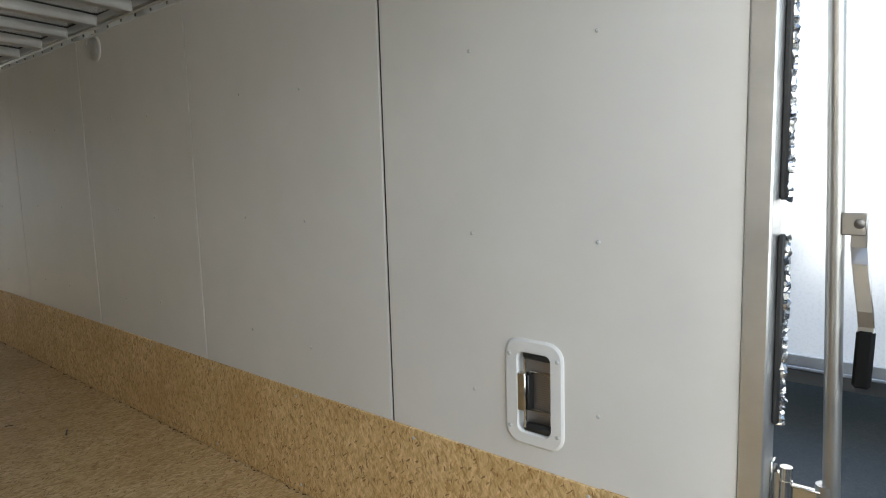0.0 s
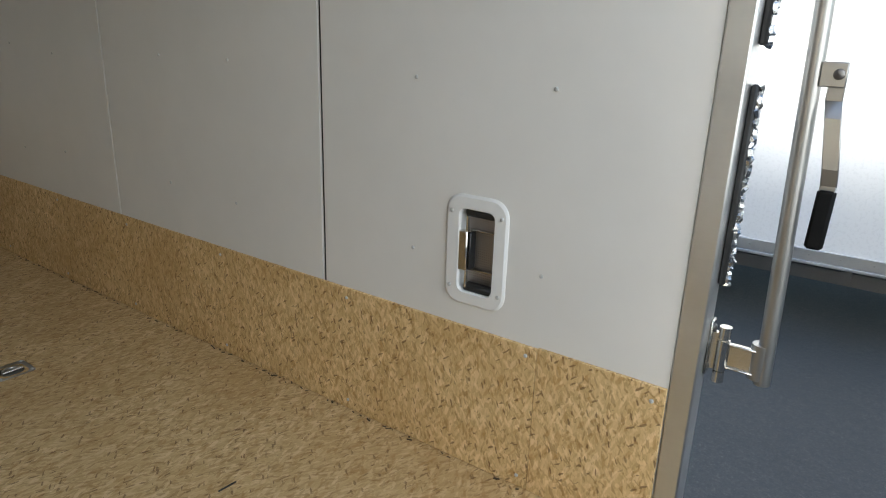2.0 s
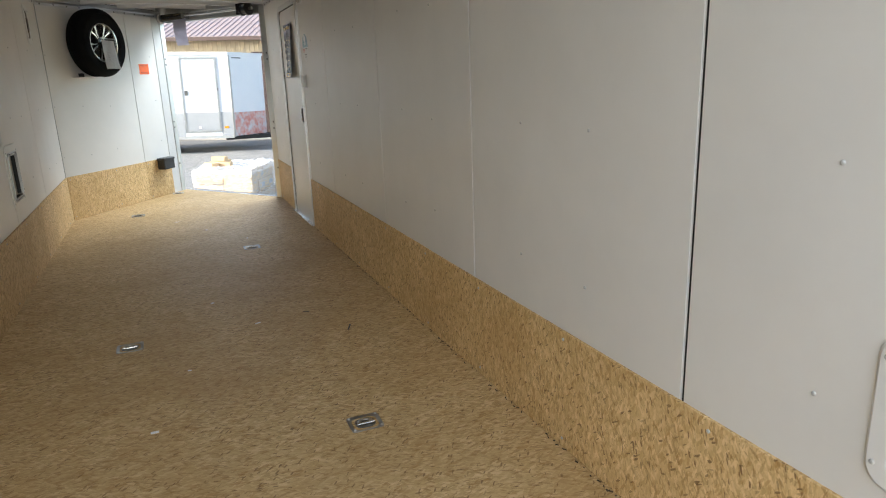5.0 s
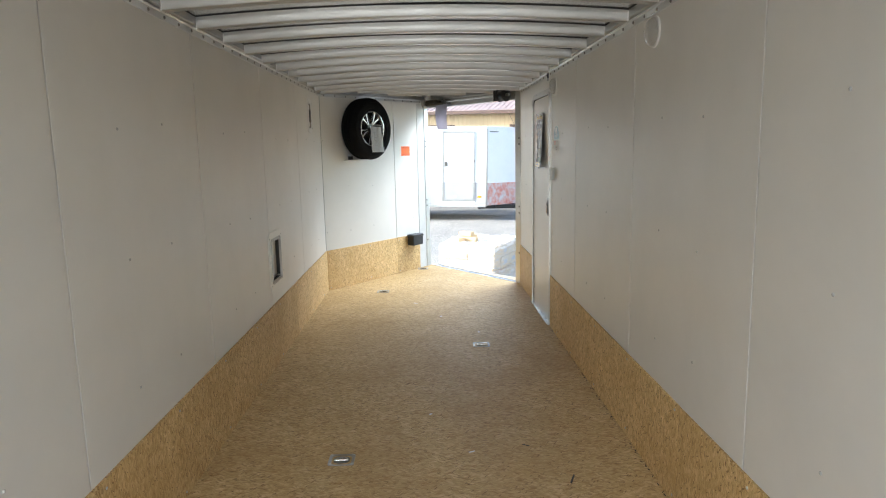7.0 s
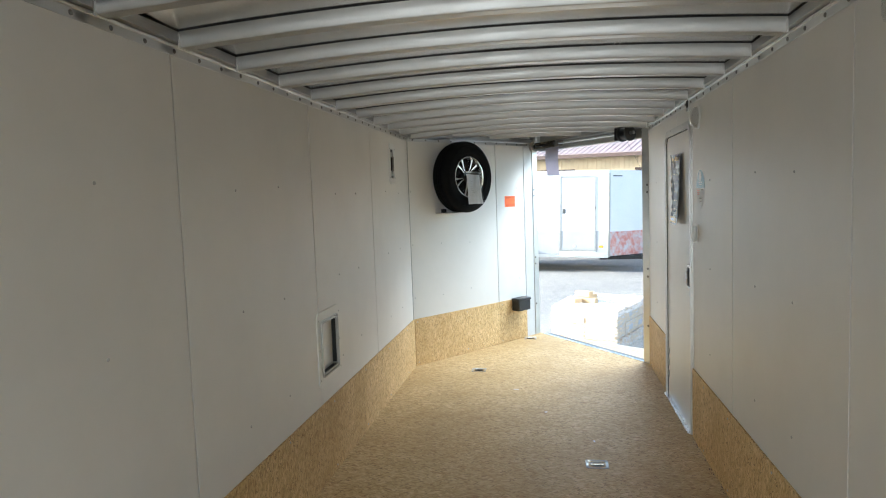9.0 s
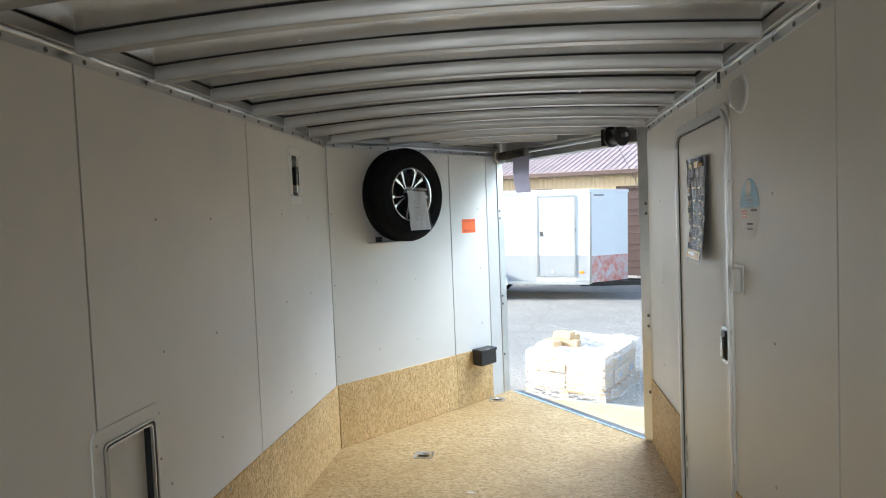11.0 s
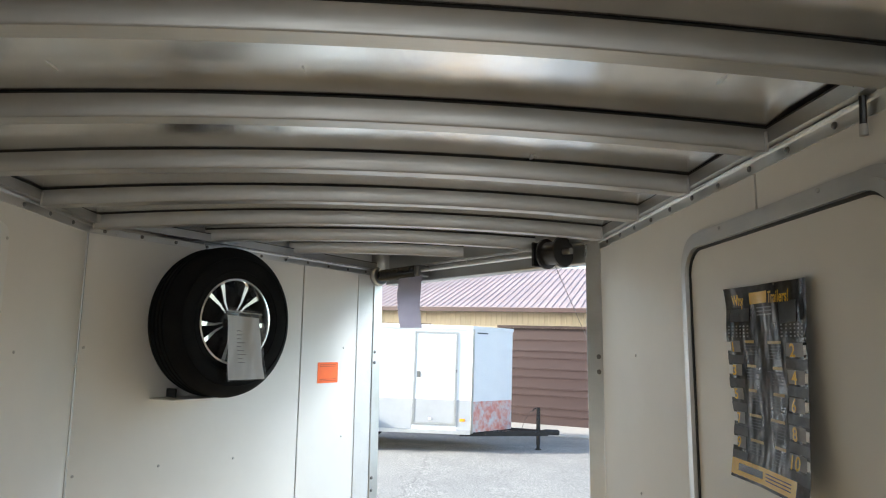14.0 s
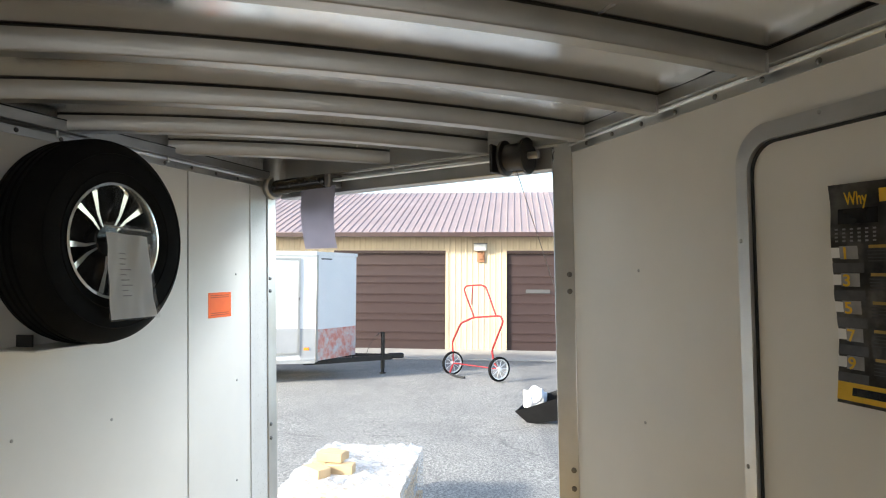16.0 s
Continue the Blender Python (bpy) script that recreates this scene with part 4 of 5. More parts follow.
bm = NB()
lathe(bm, WHEEL, [(0.052, 0.01), (0.052, 0.045), (0.046, 0.053), (0.0001, 0.056)], 28)
part("hub", bm, BLACK_GLOSS, rim)
bm = NB()
cyl(bm, WHEEL @ Vector((0, 0.005, 0.05)), WHEEL @ Vector((0, 0.005, 0.10)), 0.006, 10)
cyl(bm, WHEEL @ Vector((-0.02, 0.012, 0.095)), WHEEL @ Vector((0.055, 0.016, 0.098)), 0.005, 10)
part("wing_nut", bm, CHROME, spare)
carrier = thing("tyre_carrier", "white steel bracket holding the spare wheel", "bracket", NOSE_L @ Vector((0.47, 0, 1.304)))
bm = NB()
bx(bm, (0.300, 0.0, 1.304), (0.56, 0.16, 1.310), NOSE_L, 0.002)
part("shelf", bm, WHITE_PLASTIC, carrier)
bm = NB()
bx(bm, (0.372, 0.0, 1.310), (0.378, 0.060, 1.345), NOSE_L)
part("upright", bm, BLACK_PLASTIC, carrier)
bm = NB()
cyl(bm, NOSE_L @ Vector((0.485, 0.0, 1.626)), NOSE_L @ Vector((0.485, 0.10, 1.626)), 0.03, 16)
part("stub", bm, STEEL_DARK, carrier)

# document bag hanging on the hub
bag = thing("document_bag", "clear zip bag with white papers hanging on the wheel hub", "document bag", NOSE_L @ Vector((0.55, 0.23, 1.42)))


def bag_at(u, v, lift=0.0):
    s = 0.452 + 0.184 * u + v * (0.026 + 0.022 * u)
    d = 0.231 + 0.006 * math.sin(u * 9 + v * 3) * (1 - v) + 0.010 * noise.noise(Vector((u * 6 + v * 2, v * 3, 4))) + lift
    return NOSE_L @ Vector((s, d, 1.672 - 0.296 * v - 0.010 * u * (1 - v)))


def sheet(fn, u0, u1, v0, v1, lift, nu, nv, thick):
    bm = NB()
    rows = [[bm.verts.new(fn(u0 + (u1 - u0) * i / nu, v0 + (v1 - v0) * j / nv, lift)) for i in range(nu + 1)] for j in range(nv + 1)]
    for a, b in zip(rows, rows[1:]):
        for i in range(nu):
            bm.faces.new((a[i], a[i + 1], b[i + 1], b[i]))
    if thick:
        bmesh.ops.solidify(bm, geom=bm.faces[:], thickness=thick)
    return bm


part("papers", sheet(bag_at, 0.05, 0.95, 0.10, 0.985, 0.0, 14, 18, 0.003), PAPER, bag)
part("film", sheet(bag_at, 0.0, 1.0, 0.0, 1.0, 0.006, 16, 20, 0), CLEAR, bag, "creased clear film")
part("zip", sheet(bag_at, 0.0, 1.0, 0.035, 0.055, 0.0075, 16, 1, 0.001), GREY_PLASTIC, bag)
rng = random.Random(9)
for k in range(9):
    v = 0.30 + 0.055 * k
    part("print_line", sheet(bag_at, 0.30, 0.36 + rng.uniform(0.05, 0.16), v, v + 0.012, 0.0022, 3, 1, 0), PRINT, bag)

# orange notice and battery box
notice = thing("notice_sticker", "bright orange notice sticker on the white wall", "sticker", NOSE_L @ Vector((1.23, 0, 1.335)))
bm = NB()
bx(bm, (1.228, 0.0002, 1.331), (1.380, 0.0012, 1.437), NOSE_L)
part("paper", bm, ORANGE, notice)
for z in (1.341, 1.349, 1.415, 1.423):
    bm = NB()
    bx(bm, (1.244, 0.0012, z), (1.364, 0.0016, z + 0.0035), NOSE_L)
    part("print_line", bm, ORANGE_DARK, notice)
box = thing("battery_box", "small black breakaway battery box on the wall", "battery box", NOSE_L @ Vector((1.37, 0.05, 0.300)))
bm = NB()
bx(bm, (1.280, 0.010, 0.300), (1.462, 0.105, 0.416), NOSE_L, 0.008)
part("case", bm, BLACK_PLASTIC, box)
bm = NB()
bx(bm, (1.275, 0.010, 0.400), (1.467, 0.110, 0.426), NOSE_L, 0.006)
part("lid", bm, BLACK_PLASTIC, box)
bm = NB()
bx(bm, (1.462, 0.045, 0.343), (1.492, 0.070, 0.368), NOSE_L, 0.004)
part("cable_gland", bm, BLACK_PLASTIC, box)

# ---- poster on the side door ----
poster = thing("poster", "curling dark poster with yellow heading and numbered points", "poster", (-7.49, 1.96, 1.245))


def poster_at(u, v, lift=0.0):
    x = -7.634 + 0.330 * u + 0.012 * v * v
    curl = 0.004 + 0.030 * u * u * (0.35 + 0.65 * v) + 0.022 * v ** 6 * (1 - 0.3 * u) + 0.012 * (1 - u) ** 3 * (1 - v) + 0.006 * noise.noise(Vector((u * 4, v * 5, 6)))
    return Vector((x, WIDTH + 0.002 - max(curl, 0.001) - lift, 1.672 - 0.440 * v - 0.004 * u))


def print_on(name, mtl, u0, u1, v0, v1, lift=0.0012, parent=None):
    return part(name, sheet(poster_at, u0, u1, v0, v1, lift, max(2, int((u1 - u0) * 16)), max(1, int((v1 - v0) * 24)), 0), mtl, parent or poster)


def letters(text, mtl, u, v, size, name, wide=1.0, lift=0.0024):
    """Lettering from the built-in font, laid on the curled sheet; size is a share of the height."""
    cu = bpy.data.curves.new(name, "FONT")
    cu.body, cu.size, cu.offset = text, 1.0, 0.02
    tmp = bpy.data.objects.new(name, cu)
    scene.collection.objects.link(tmp)
    me = bpy.data.meshes.new_from_object(tmp.evaluated_get(bpy.context.evaluated_depsgraph_get()))
    bpy.data.objects.remove(tmp)
    bm = NB()
    bm.from_mesh(me)
    bpy.data.meshes.remove(me)
    for w in bm.verts:
        w.co = poster_at(u + w.co.x * size * 0.445 / 0.306 * wide, v - w.co.y * size, lift)
    part(name, bm, mtl, poster)


part("print_sheet", sheet(poster_at, 0, 1, 0, 1, 0.0, 14, 24, 0.0006), POSTER, poster)
letters("Why", YELLOW, 0.10, 0.098, 0.082, "lettering", 0.60)
print_on("brand_bar", YELLOW, 0.31, 0.56, 0.036, 0.096)
letters("Trailers!", YELLOW, 0.585, 0.098, 0.082, "lettering", 0.56)
for k in range(3):
    print_on("print_line", PRINT, 0.40, 0.62, 0.115 + 0.018 * k, 0.121 + 0.018 * k)
print_on("picture", BLACK_GLOSS, 0.05, 0.30, 0.115, 0.185)
print_on("picture", BLACK_GLOSS, 0.70, 0.88, 0.095, 0.200)
for i in range(20):
    for j in range(4):
        if not 0.28 < i / 20 < 0.66:
            print_on("tread_dot", PRINT, 0.03 + i * 0.048, 0.05 + i * 0.048, 0.205 + 0.018 * j, 0.213 + 0.018 * j, 0.0009)
rng = random.Random(21)
for k in range(5):
    v = 0.288 + 0.125 * k
    print_on("band", PRINT_DARK, 0.0, 0.20, v + 0.075, v + 0.120, 0.0010)
    print_on("tab", PAPER, 0.0, 0.055, v + 0.004, v + 0.052)
    print_on("tab_arrow", PRINT, 0.055, 0.17, v - 0.002, v + 0.058)
    letters(str(2 * k + 1), YELLOW, 0.068, v + 0.056, 0.076, "numeral", 1.0, 0.0045)
    print_on("subhead", MUSTARD, 0.24, 0.24 + rng.uniform(0.10, 0.19), v - 0.004, v + 0.010)
    for j in range(4):
        print_on("print_line", PRINT_DARK, 0.23, 0.43 - rng.uniform(0.0, 0.09), v + 0.020 + 0.015 * j, v + 0.0245 + 0.015 * j)
    w = 0.298 + 0.125 * k
    print_on("band", PRINT_DARK, 0.74, 1.0, w + 0.070, w + 0.115, 0.0010)
    print_on("tab", PAPER, 0.955, 1.0, w + 0.006, w + 0.050)
    print_on("tab_arrow", PRINT, 0.75, 0.955, w - 0.004, w + 0.060)
    letters(str(2 * k + 2), YELLOW, 0.80 if k < 4 else 0.765, w + 0.060, 0.086, "numeral", 1.0, 0.0045)
    print_on("subhead", MUSTARD, 0.70 - rng.uniform(0.10, 0.20), 0.70, w - 0.012, w + 0.002)
    for j in range(5):
        print_on("print_line", PRINT_DARK, 0.50 + rng.uniform(0.0, 0.08), 0.70, w + 0.012 + 0.015 * j, w + 0.0165 + 0.015 * j)
print_on("foot_band", YELLOW, 0.0, 0.86, 0.905, 0.985)
print_on("foot_mark", BLACK_GLOSS, 0.10, 0.42, 0.925, 0.960, 0.002)
for k in range(3):
    print_on("print_line", PRINT_DARK, 0.46, 0.80, 0.925 + 0.016 * k, 0.930 + 0.016 * k, 0.002)

# oval sticker, switch plate, dome lights, wire on the right wall
oval = thing("oval_sticker", "oval teal and white product sticker on the wall", "sticker", (-6.855, WIDTH, 1.355))


STICKER_WALL = RIGHT @ Matrix.Translation((-0.025, 0, -0.012))


def oval_band(z0, z1, lift):
    bm, pts = NB(), []
    for k in range(25):
        z = z0 + (z1 - z0) * k / 24
        pts.append((0.094 * math.sqrt(max(0.0, 1 - ((z - 1.458) / 0.102) ** 2)) + 0.0005, z))
    prism(bm, [(6.856 - a, z) for a, z in pts] + [(6.856 + a, z) for a, z in pts[::-1]], 0.0002, lift, STICKER_WALL)
    return bm


part("upper_print", oval_band(1.463, 1.5595, 0.0012), TEAL, oval)
part("lower_print", oval_band(1.3565, 1.4628, 0.0012), PAPER, oval)
bm = NB()
lathe(bm, STICKER_WALL @ Matrix.Translation((6.862, 0.0012, 1.527)) @ pose(0, 0, 0, -90, 0, 0), [(0.028, 0.0), (0.028, 0.0005), (0.0001, 0.0005)], 20)
part("emblem", bm, PAPER, oval)
for a, b, z, mtl in ((6.815, 6.895, 1.491, PAPER), (6.825, 6.885, 1.479, PAPER), (6.875, 6.935, 1.447, PINK), (6.875, 6.930, 1.437, PINK), (6.88, 6.925, 1.427, PINK), (6.78, 6.84, 1.450, PRINT_DARK), (6.82, 6.88, 1.405, PRINT_DARK), (6.825, 6.875, 1.388, PRINT)):
    bm = NB()
    bx(bm, (a, 0.0012, z), (b, 0.0016, z + 0.006), STICKER_WALL)
    part("print_line", bm, mtl, oval)
switch = thing("door_catch", "pale plastic door catch screwed to the wall", "door catch", (-6.96, WIDTH, 1.145))
bm = NB()
bx(bm, (6.922, 0.0002, 1.160), (7.005, 0.005, 1.265), STICKER_WALL, 0.0015)
part("plate", bm, WHITE_PLASTIC, switch)
bm = NB()
bx(bm, (6.930, 0.005, 1.166), (6.962, 0.030, 1.255), STICKER_WALL, 0.006)
part("rocker", bm, WHITE_PLASTIC, switch)
bm = NB()
bx(bm, (6.972, 0.005, 1.190), (6.985, 0.0075, 1.220), STICKER_WALL)
part("label_mark", bm, PRINT, switch)


def dome_light(x, z):
    light = thing("dome_light", "round clear plastic dome light, unlit, on the wall", "light", (x, WIDTH, z - 0.06), "dome lights")
    m = RIGHT @ Matrix.Translation((-x, 0.0002, z)) @ pose(0, 0, 0, -90, 0, 0)
    part("base", lathe(NB(), m, [(0.064, 0), (0.064, 0.006), (0.056, 0.010), (0.0001, 0.010)], 36), DOOR_LINER, light)
    part("lens", lathe(NB(), m, [(0.057, 0.009), (0.055, 0.020), (0.046, 0.032), (0.030, 0.040), (0.012, 0.043), (0.0001, 0.0435)], 36), LENS, light, "clear ribbed lens")


dome_light(-6.885, 1.835)
dome_light(-4.785, 1.857)
bm = NB()
tube(bm, [(-7.095, 1.935, 2.030), (-7.098, 1.940, 2.005), (-7.104, 1.966, 1.965), (-7.110, 1.968, 1.915)], 0.006, 8)
wire = thing("loose_wire", "short black wire end hanging from the roof rail", "wire", (-7.10, 1.96, 1.90))
part("lead", bm, BLACK_PLASTIC, wire)
bm = NB()
cyl(bm, (-7.110, 1.968, 1.915), (-7.111, 1.968, 1.895), 0.0075, 10)
part("plug", bm, GREY_PLASTIC, wire)


# ---- tie-down rings in the floor ----
def tie_ring(x, y, turn):
    tie = thing("tie_down_ring", "recessed zinc tie-down ring in the floor", "tie-down ring", (x, y, 0), "tie-down rings")
    m = Matrix.Translation((x, y, 0.0)) @ Matrix.Rotation(radians(turn), 4, "Z") @ pose(0, 0, 0, 90, 0, 0)
    part("plate", ring(NB(), rrect(0, 0, 0.118, 0.108, 0.012), rrect(0, 0, 0.074, 0.066, 0.028), 0.0002, -0.0035, m @ Matrix.Scale(-1, 4, (0, 1, 0)), 0.0022), ZINC, tie)
    part("pan", prism(NB(), rrect(0, 0, 0.075, 0.067, 0.028), 0.0003, 0.0009, m @ Matrix.Scale(1, 4)), STEEL_DARK, tie)
    arc = [Vector((x, y, 0)) + Matrix.Rotation(radians(turn), 3, "Z") @ Vector((0.027 * math.cos(k * math.pi / 10), 0.026 * math.sin(k * math.pi / 10) - 0.012, 0.0065)) for k in range(11)]
    part("loop", tube(NB(), arc, 0.0052, 8), ZINC, tie)
    bm = NB()
    a, b = arc[0], arc[-1]
    cyl(bm, a + (a - b) * 0.08, b + (b - a) * 0.08, 0.0058, 10)
    part("hinge_bar", bm, CHROME, tie)
    for sx in (-1, 1):
        for sy in (-1, 1):
            p = Matrix.Rotation(radians(turn), 4, "Z") @ Vector((sx * 0.049, sy * 0.043, 0.0036))
            piece("screw", SCREW, tie, Matrix.Translation(Vector((x, y, 0)) + p))


for x, y, turn in ((-3.675, 1.423, 90), (-6.571, 1.393, 90), (-4.858, 0.609, 90), (-8.434, 0.564, 90), (-9.65, 0.958, 90)):
    tie_ring(x, y, turn)

# small pale chips and dark marks lying on the floor
rng = random.Random(21)
for x, y, dark in ((-4.9, 1.21, 0), (-5.35, 1.02, 0), (-3.95, 0.72, 0), (-4.45, 0.86, 0), (-7.4, 1.12, 0), (-6.9, 1.4, 0), (-4.62, 1.62, 1), (-4.95, 1.47, 1), (-2.35, 1.42, 1), (-2.15, 1.25, 1), (-7.9, 0.9, 0), (-2.6, 1.5, 1)):
    bm = NB()
    w, l = rng.uniform(0.004, 0.008), rng.uniform(0.008, 0.02) * (2.2 if dark else 1)
    bx(bm, (-l, -w * (0.5 if dark else 1), 0.0), (l, w * (0.5 if dark else 1), 0.0025), pose(x, y, 0, 0, 0, rng.uniform(0, 180)), 0.001)
    solo("wood_chip", bm, BLACK_PLASTIC if dark else PAPER, "tiny dark splinter on the floor" if dark else "tiny pale chip lying on the floor", "chip", "chips on the floor")

# dirt and splinters swept into the joint along the boards
rng = random.Random(31)
bm = NB()
for k in range(110):
    x = -2.0 - 5.0 * rng.random()
    l, w = rng.uniform(0.002, 0.009), rng.uniform(0.001, 0.0025)
    bx(bm, (-l, -w, 0.0), (l, w, rng.uniform(0.001, 0.003)), pose(x, WIDTH - 0.0125 - abs(rng.gauss(0, 0.006)), 0.0003, 0, 0, rng.uniform(-40, 40)))
solo("floor_debris", bm, WOOD_DARK, "dark splinters and dirt along the floor joint", "debris", kind="stuff")

# ---- yard in front: wrapped pallet ----
LOAD = YARD @ Matrix.Translation((-11.62, 1.80, 0.0)) @ Matrix.Rotation(math.atan2(0.42, -0.90), 4, "Z")
pallet = thing("pallet", "wooden pallet under a wrapped load", "pallet", LOAD @ Vector((0, 0, 0)))
for k in range(7):
    bm = NB()
    x = -0.6 + 0.183 * k
    bx(bm, (x, -0.42, 0.10), (x + 0.10, 0.42, 0.118), LOAD, 0.002)
    part("deck_board", bm, WOOD, pallet)
for y in (-0.42, -0.045, 0.33):
    bm = NB()
    bx(bm, (-0.6, y, 0.0), (0.6, y + 0.09, 0.10), LOAD, 0.003)
    part("stringer", bm, WOOD, pallet)
load = thing("wrapped_load", "two layers of tan cartons under crumpled clear stretch film", "wrapped load", LOAD @ Vector((0, 0, 0.118)))
rng = random.Random(8)
for k, (z0, z1) in enumerate(((0.119, 0.282), (0.286, 0.448))):
    for i in range(3):
        for j in range(2):
            bm = NB()
            a, b = -0.565 + 0.378 * i + rng.uniform(-0.012, 0.012), -0.385 + 0.388 * j + rng.uniform(-0.012, 0.012)
            bx(bm, (a, b, z0), (a + 0.362, b + 0.372, z1 - rng.uniform(0.0, 0.012)), LOAD @ pose(0, 0, 0, 0, 0, rng.uniform(-1.5, 1.5)), 0.006)
            carton = part("carton", bm, TAN_BOX, load, "tan cardboard carton")
            for y0, y1 in ((b - 0.0012, b - 0.0002), (b + 0.3722, b + 0.3732)):
                bm = NB()
                bx(bm, (a + 0.10, y0, z0 + 0.045), (a + 0.26, y1, z1 - 0.05), LOAD)
                part("printed_panel", bm, PRINT, carton)


def film_at(p):
    """Stretch film: pulled tight in slanting folds at the sides, puffed and crumpled on top."""
    n1 = noise.noise(Vector((p.x * 4 + p.z * 3, p.y * 4, p.z * 12)))
    n2 = noise.noise(Vector((p.x * 13, p.y * 13, p.z * 26 + 4)))
    out = (p - Vector((p.x * 0.2, p.y * 0.2, 0.22))).normalized()
    up = max(0.0, (p.z - 0.2) / 0.2)
    q = p + out * (0.010 * n1 + 0.008 * n2)
    q.z += up * (0.040 * abs(noise.noise(Vector((p.x * 5, p.y * 5, 1)))) + 0.030 * abs(noise.noise(Vector((p.x * 14, p.y * 14, 7)))) + 0.010)
    flare = max(0.0, 0.12 - p.z) / 0.12
    q.x *= 1 + 0.05 * flare * (1 + n1)
    q.y *= 1 + 0.07 * flare * (1 + n1)
    return q


lo, hi = Vector((-0.60, -0.42, 0.004)), Vector((0.60, 0.42, 0.462))
nx, ny, nz = 60, 42, 26
for name, material, top in (("side_film", SIDE_WRAP, False), ("top_film", WRAP, True)):
    bm, made = NB(), {}

    def film_vert(i, j, k):
        if (i, j, k) not in made:
            p = Vector((lo.x + (hi.x - lo.x) * i / nx, lo.y + (hi.y - lo.y) * j / ny, lo.z + (hi.z - lo.z) * k / nz))
            made[i, j, k] = bm.verts.new(LOAD @ film_at(p))
        return made[i, j, k]

    if top:
        for i in range(nx):
            for j in range(ny):
                bm.faces.new((film_vert(i, j, nz), film_vert(i + 1, j, nz), film_vert(i + 1, j + 1, nz), film_vert(i, j + 1, nz)))
    first, last = (nz - 4, nz) if top else (0, nz - 4)
    for k in range(first, last):
        for i in range(nx):
            for j in (0, ny):
                bm.faces.new((film_vert(i, j, k), film_vert(i + 1, j, k), film_vert(i + 1, j, k + 1), film_vert(i, j, k + 1)))
        for j in range(ny):
            for i in (0, nx):
                bm.faces.new((film_vert(i, j, k), film_vert(i, j + 1, k), film_vert(i, j + 1, k + 1), film_vert(i, j, k + 1)))
    part(name, bm, material, load, "crumpled milky stretch film" if top else "clear stretch film in tight slanting folds")
for x, y, z, t, w in ((-0.10, 0.22, 0.468, 12, 0.20), (-0.31, 0.24, 0.468, -8, 0.20), (-0.22, 0.09, 0.468, 30, 0.21), (0.13, 0.22, 0.468, 4, 0.20), (-0.17, 0.17, 0.540, 24, 0.20)):
    bm = NB()
    bx(bm, (-w / 2, -0.055, 0.0), (w / 2, 0.055, 0.068), LOAD @ pose(x, y, z + 0.018, 0, 0, t + 60), 0.004)
    solo("tan_block", bm, TAN_BOX, "small tan carton lying on the wrapped load", "carton", "loose cartons")

# ---- storage building ----
BU, BN = Vector((0.43, 0.903)).normalized(), Vector((0.903, -0.43)).normalized()
BASE = YARD @ Matrix(((BU.x, BN.x, 0, -23.0), (BU.y, BN.y, 0, 6.55), (0, 0, 1, 0), (0, 0, 0, 1)))
EAVE, BAYS = 3.05, [(-17.4, -14.35), (-12.75, -9.70), (-8.1, -5.05), (-3.05, 0.0), (1.62, 4.67), (6.3, 9.35)]
DOOR_H = 2.58
house = thing("storage_building", "tan metal storage building with brown roll doors and metal roof", "building", BASE @ Vector((0, -3, 0)))
bm = NB()
slab(bm, BASE, -18, 12, 0.0, EAVE, -0.12, 0.0, [(a, b, 0.0, DOOR_H) for a, b in BAYS])
part("wall", bm, TAN_SIDING, house)
bm = NB()
bx(bm, (-18, -9.0, 0.0), (12, -8.9, EAVE), BASE)
bx(bm, (-18, -8.9, 0.0), (-17.9, -0.12, EAVE), BASE)
bx(bm, (11.9, -8.9, 0.0), (12, -0.12, EAVE), BASE)
part("rear_walls", bm, TAN_SIDING, house)
RISE = 0.34
bm = NB()
prism(bm, [(-18.3, EAVE + 0.03), (12.3, EAVE + 0.03), (12.3, EAVE + 0.06), (-18.3, EAVE + 0.06)], 0.46, -4.5, BASE @ Matrix(((1, 0, 0, 0), (0, 1, 0, 0), (0, -RISE, 1, RISE * 0.46), (0, 0, 0, 1))))
roof = part("roof", bm, ROOF_PAINT, house, "faded red-brown ribbed metal roof")
bm = NB()
prism(bm, [(-18.3, EAVE + 0.03), (12.3, EAVE + 0.03), (12.3, EAVE + 0.06), (-18.3, EAVE + 0.06)], -4.5, -9.4, BASE @ Matrix(((1, 0, 0, 0), (0, 1, 0, 0), (0, RISE, 1, RISE * (0.46 + 9.0)), (0, 0, 0, 1))))
part("roof_back", bm, ROOF_PAINT, house)
bm = NB()
p0, p1 = Vector((0, 0.47, EAVE + 0.06)), Vector((0, -4.5, EAVE + 0.06 + RISE * 4.97))
vs = [bm.verts.new(p + Vector((a, 0, h))) for p in (p0, p1) for a, h in ((-0.020, 0), (-0.010, 0.019), (0.010, 0.019), (0.020, 0))]
for k in range(3):
    bm.faces.new((vs[k], vs[k + 1], vs[5 + k], vs[4 + k]))
bm.faces.new(vs[:4])
RIB = finish(bm, "roof_rib", ROOF_PAINT)
s = -18.2
while s < 12.2:
    piece("roof_rib", RIB, roof, BASE @ Matrix.Translation((s, 0, 0)))
    s += 0.1905
bm = NB()
prism(bm, [(-18.3, EAVE - 0.06), (12.3, EAVE - 0.06), (12.3, EAVE + 0.05), (-18.3, EAVE + 0.05)], 0.47, 0.58, BASE)
part("gutter", bm, BROWN_TRIM, house, "dark brown gutter")
bm = NB()
bx(bm, (-18.3, 0.0, EAVE - 0.02), (12.3, 0.465, EAVE + 0.0), BASE)
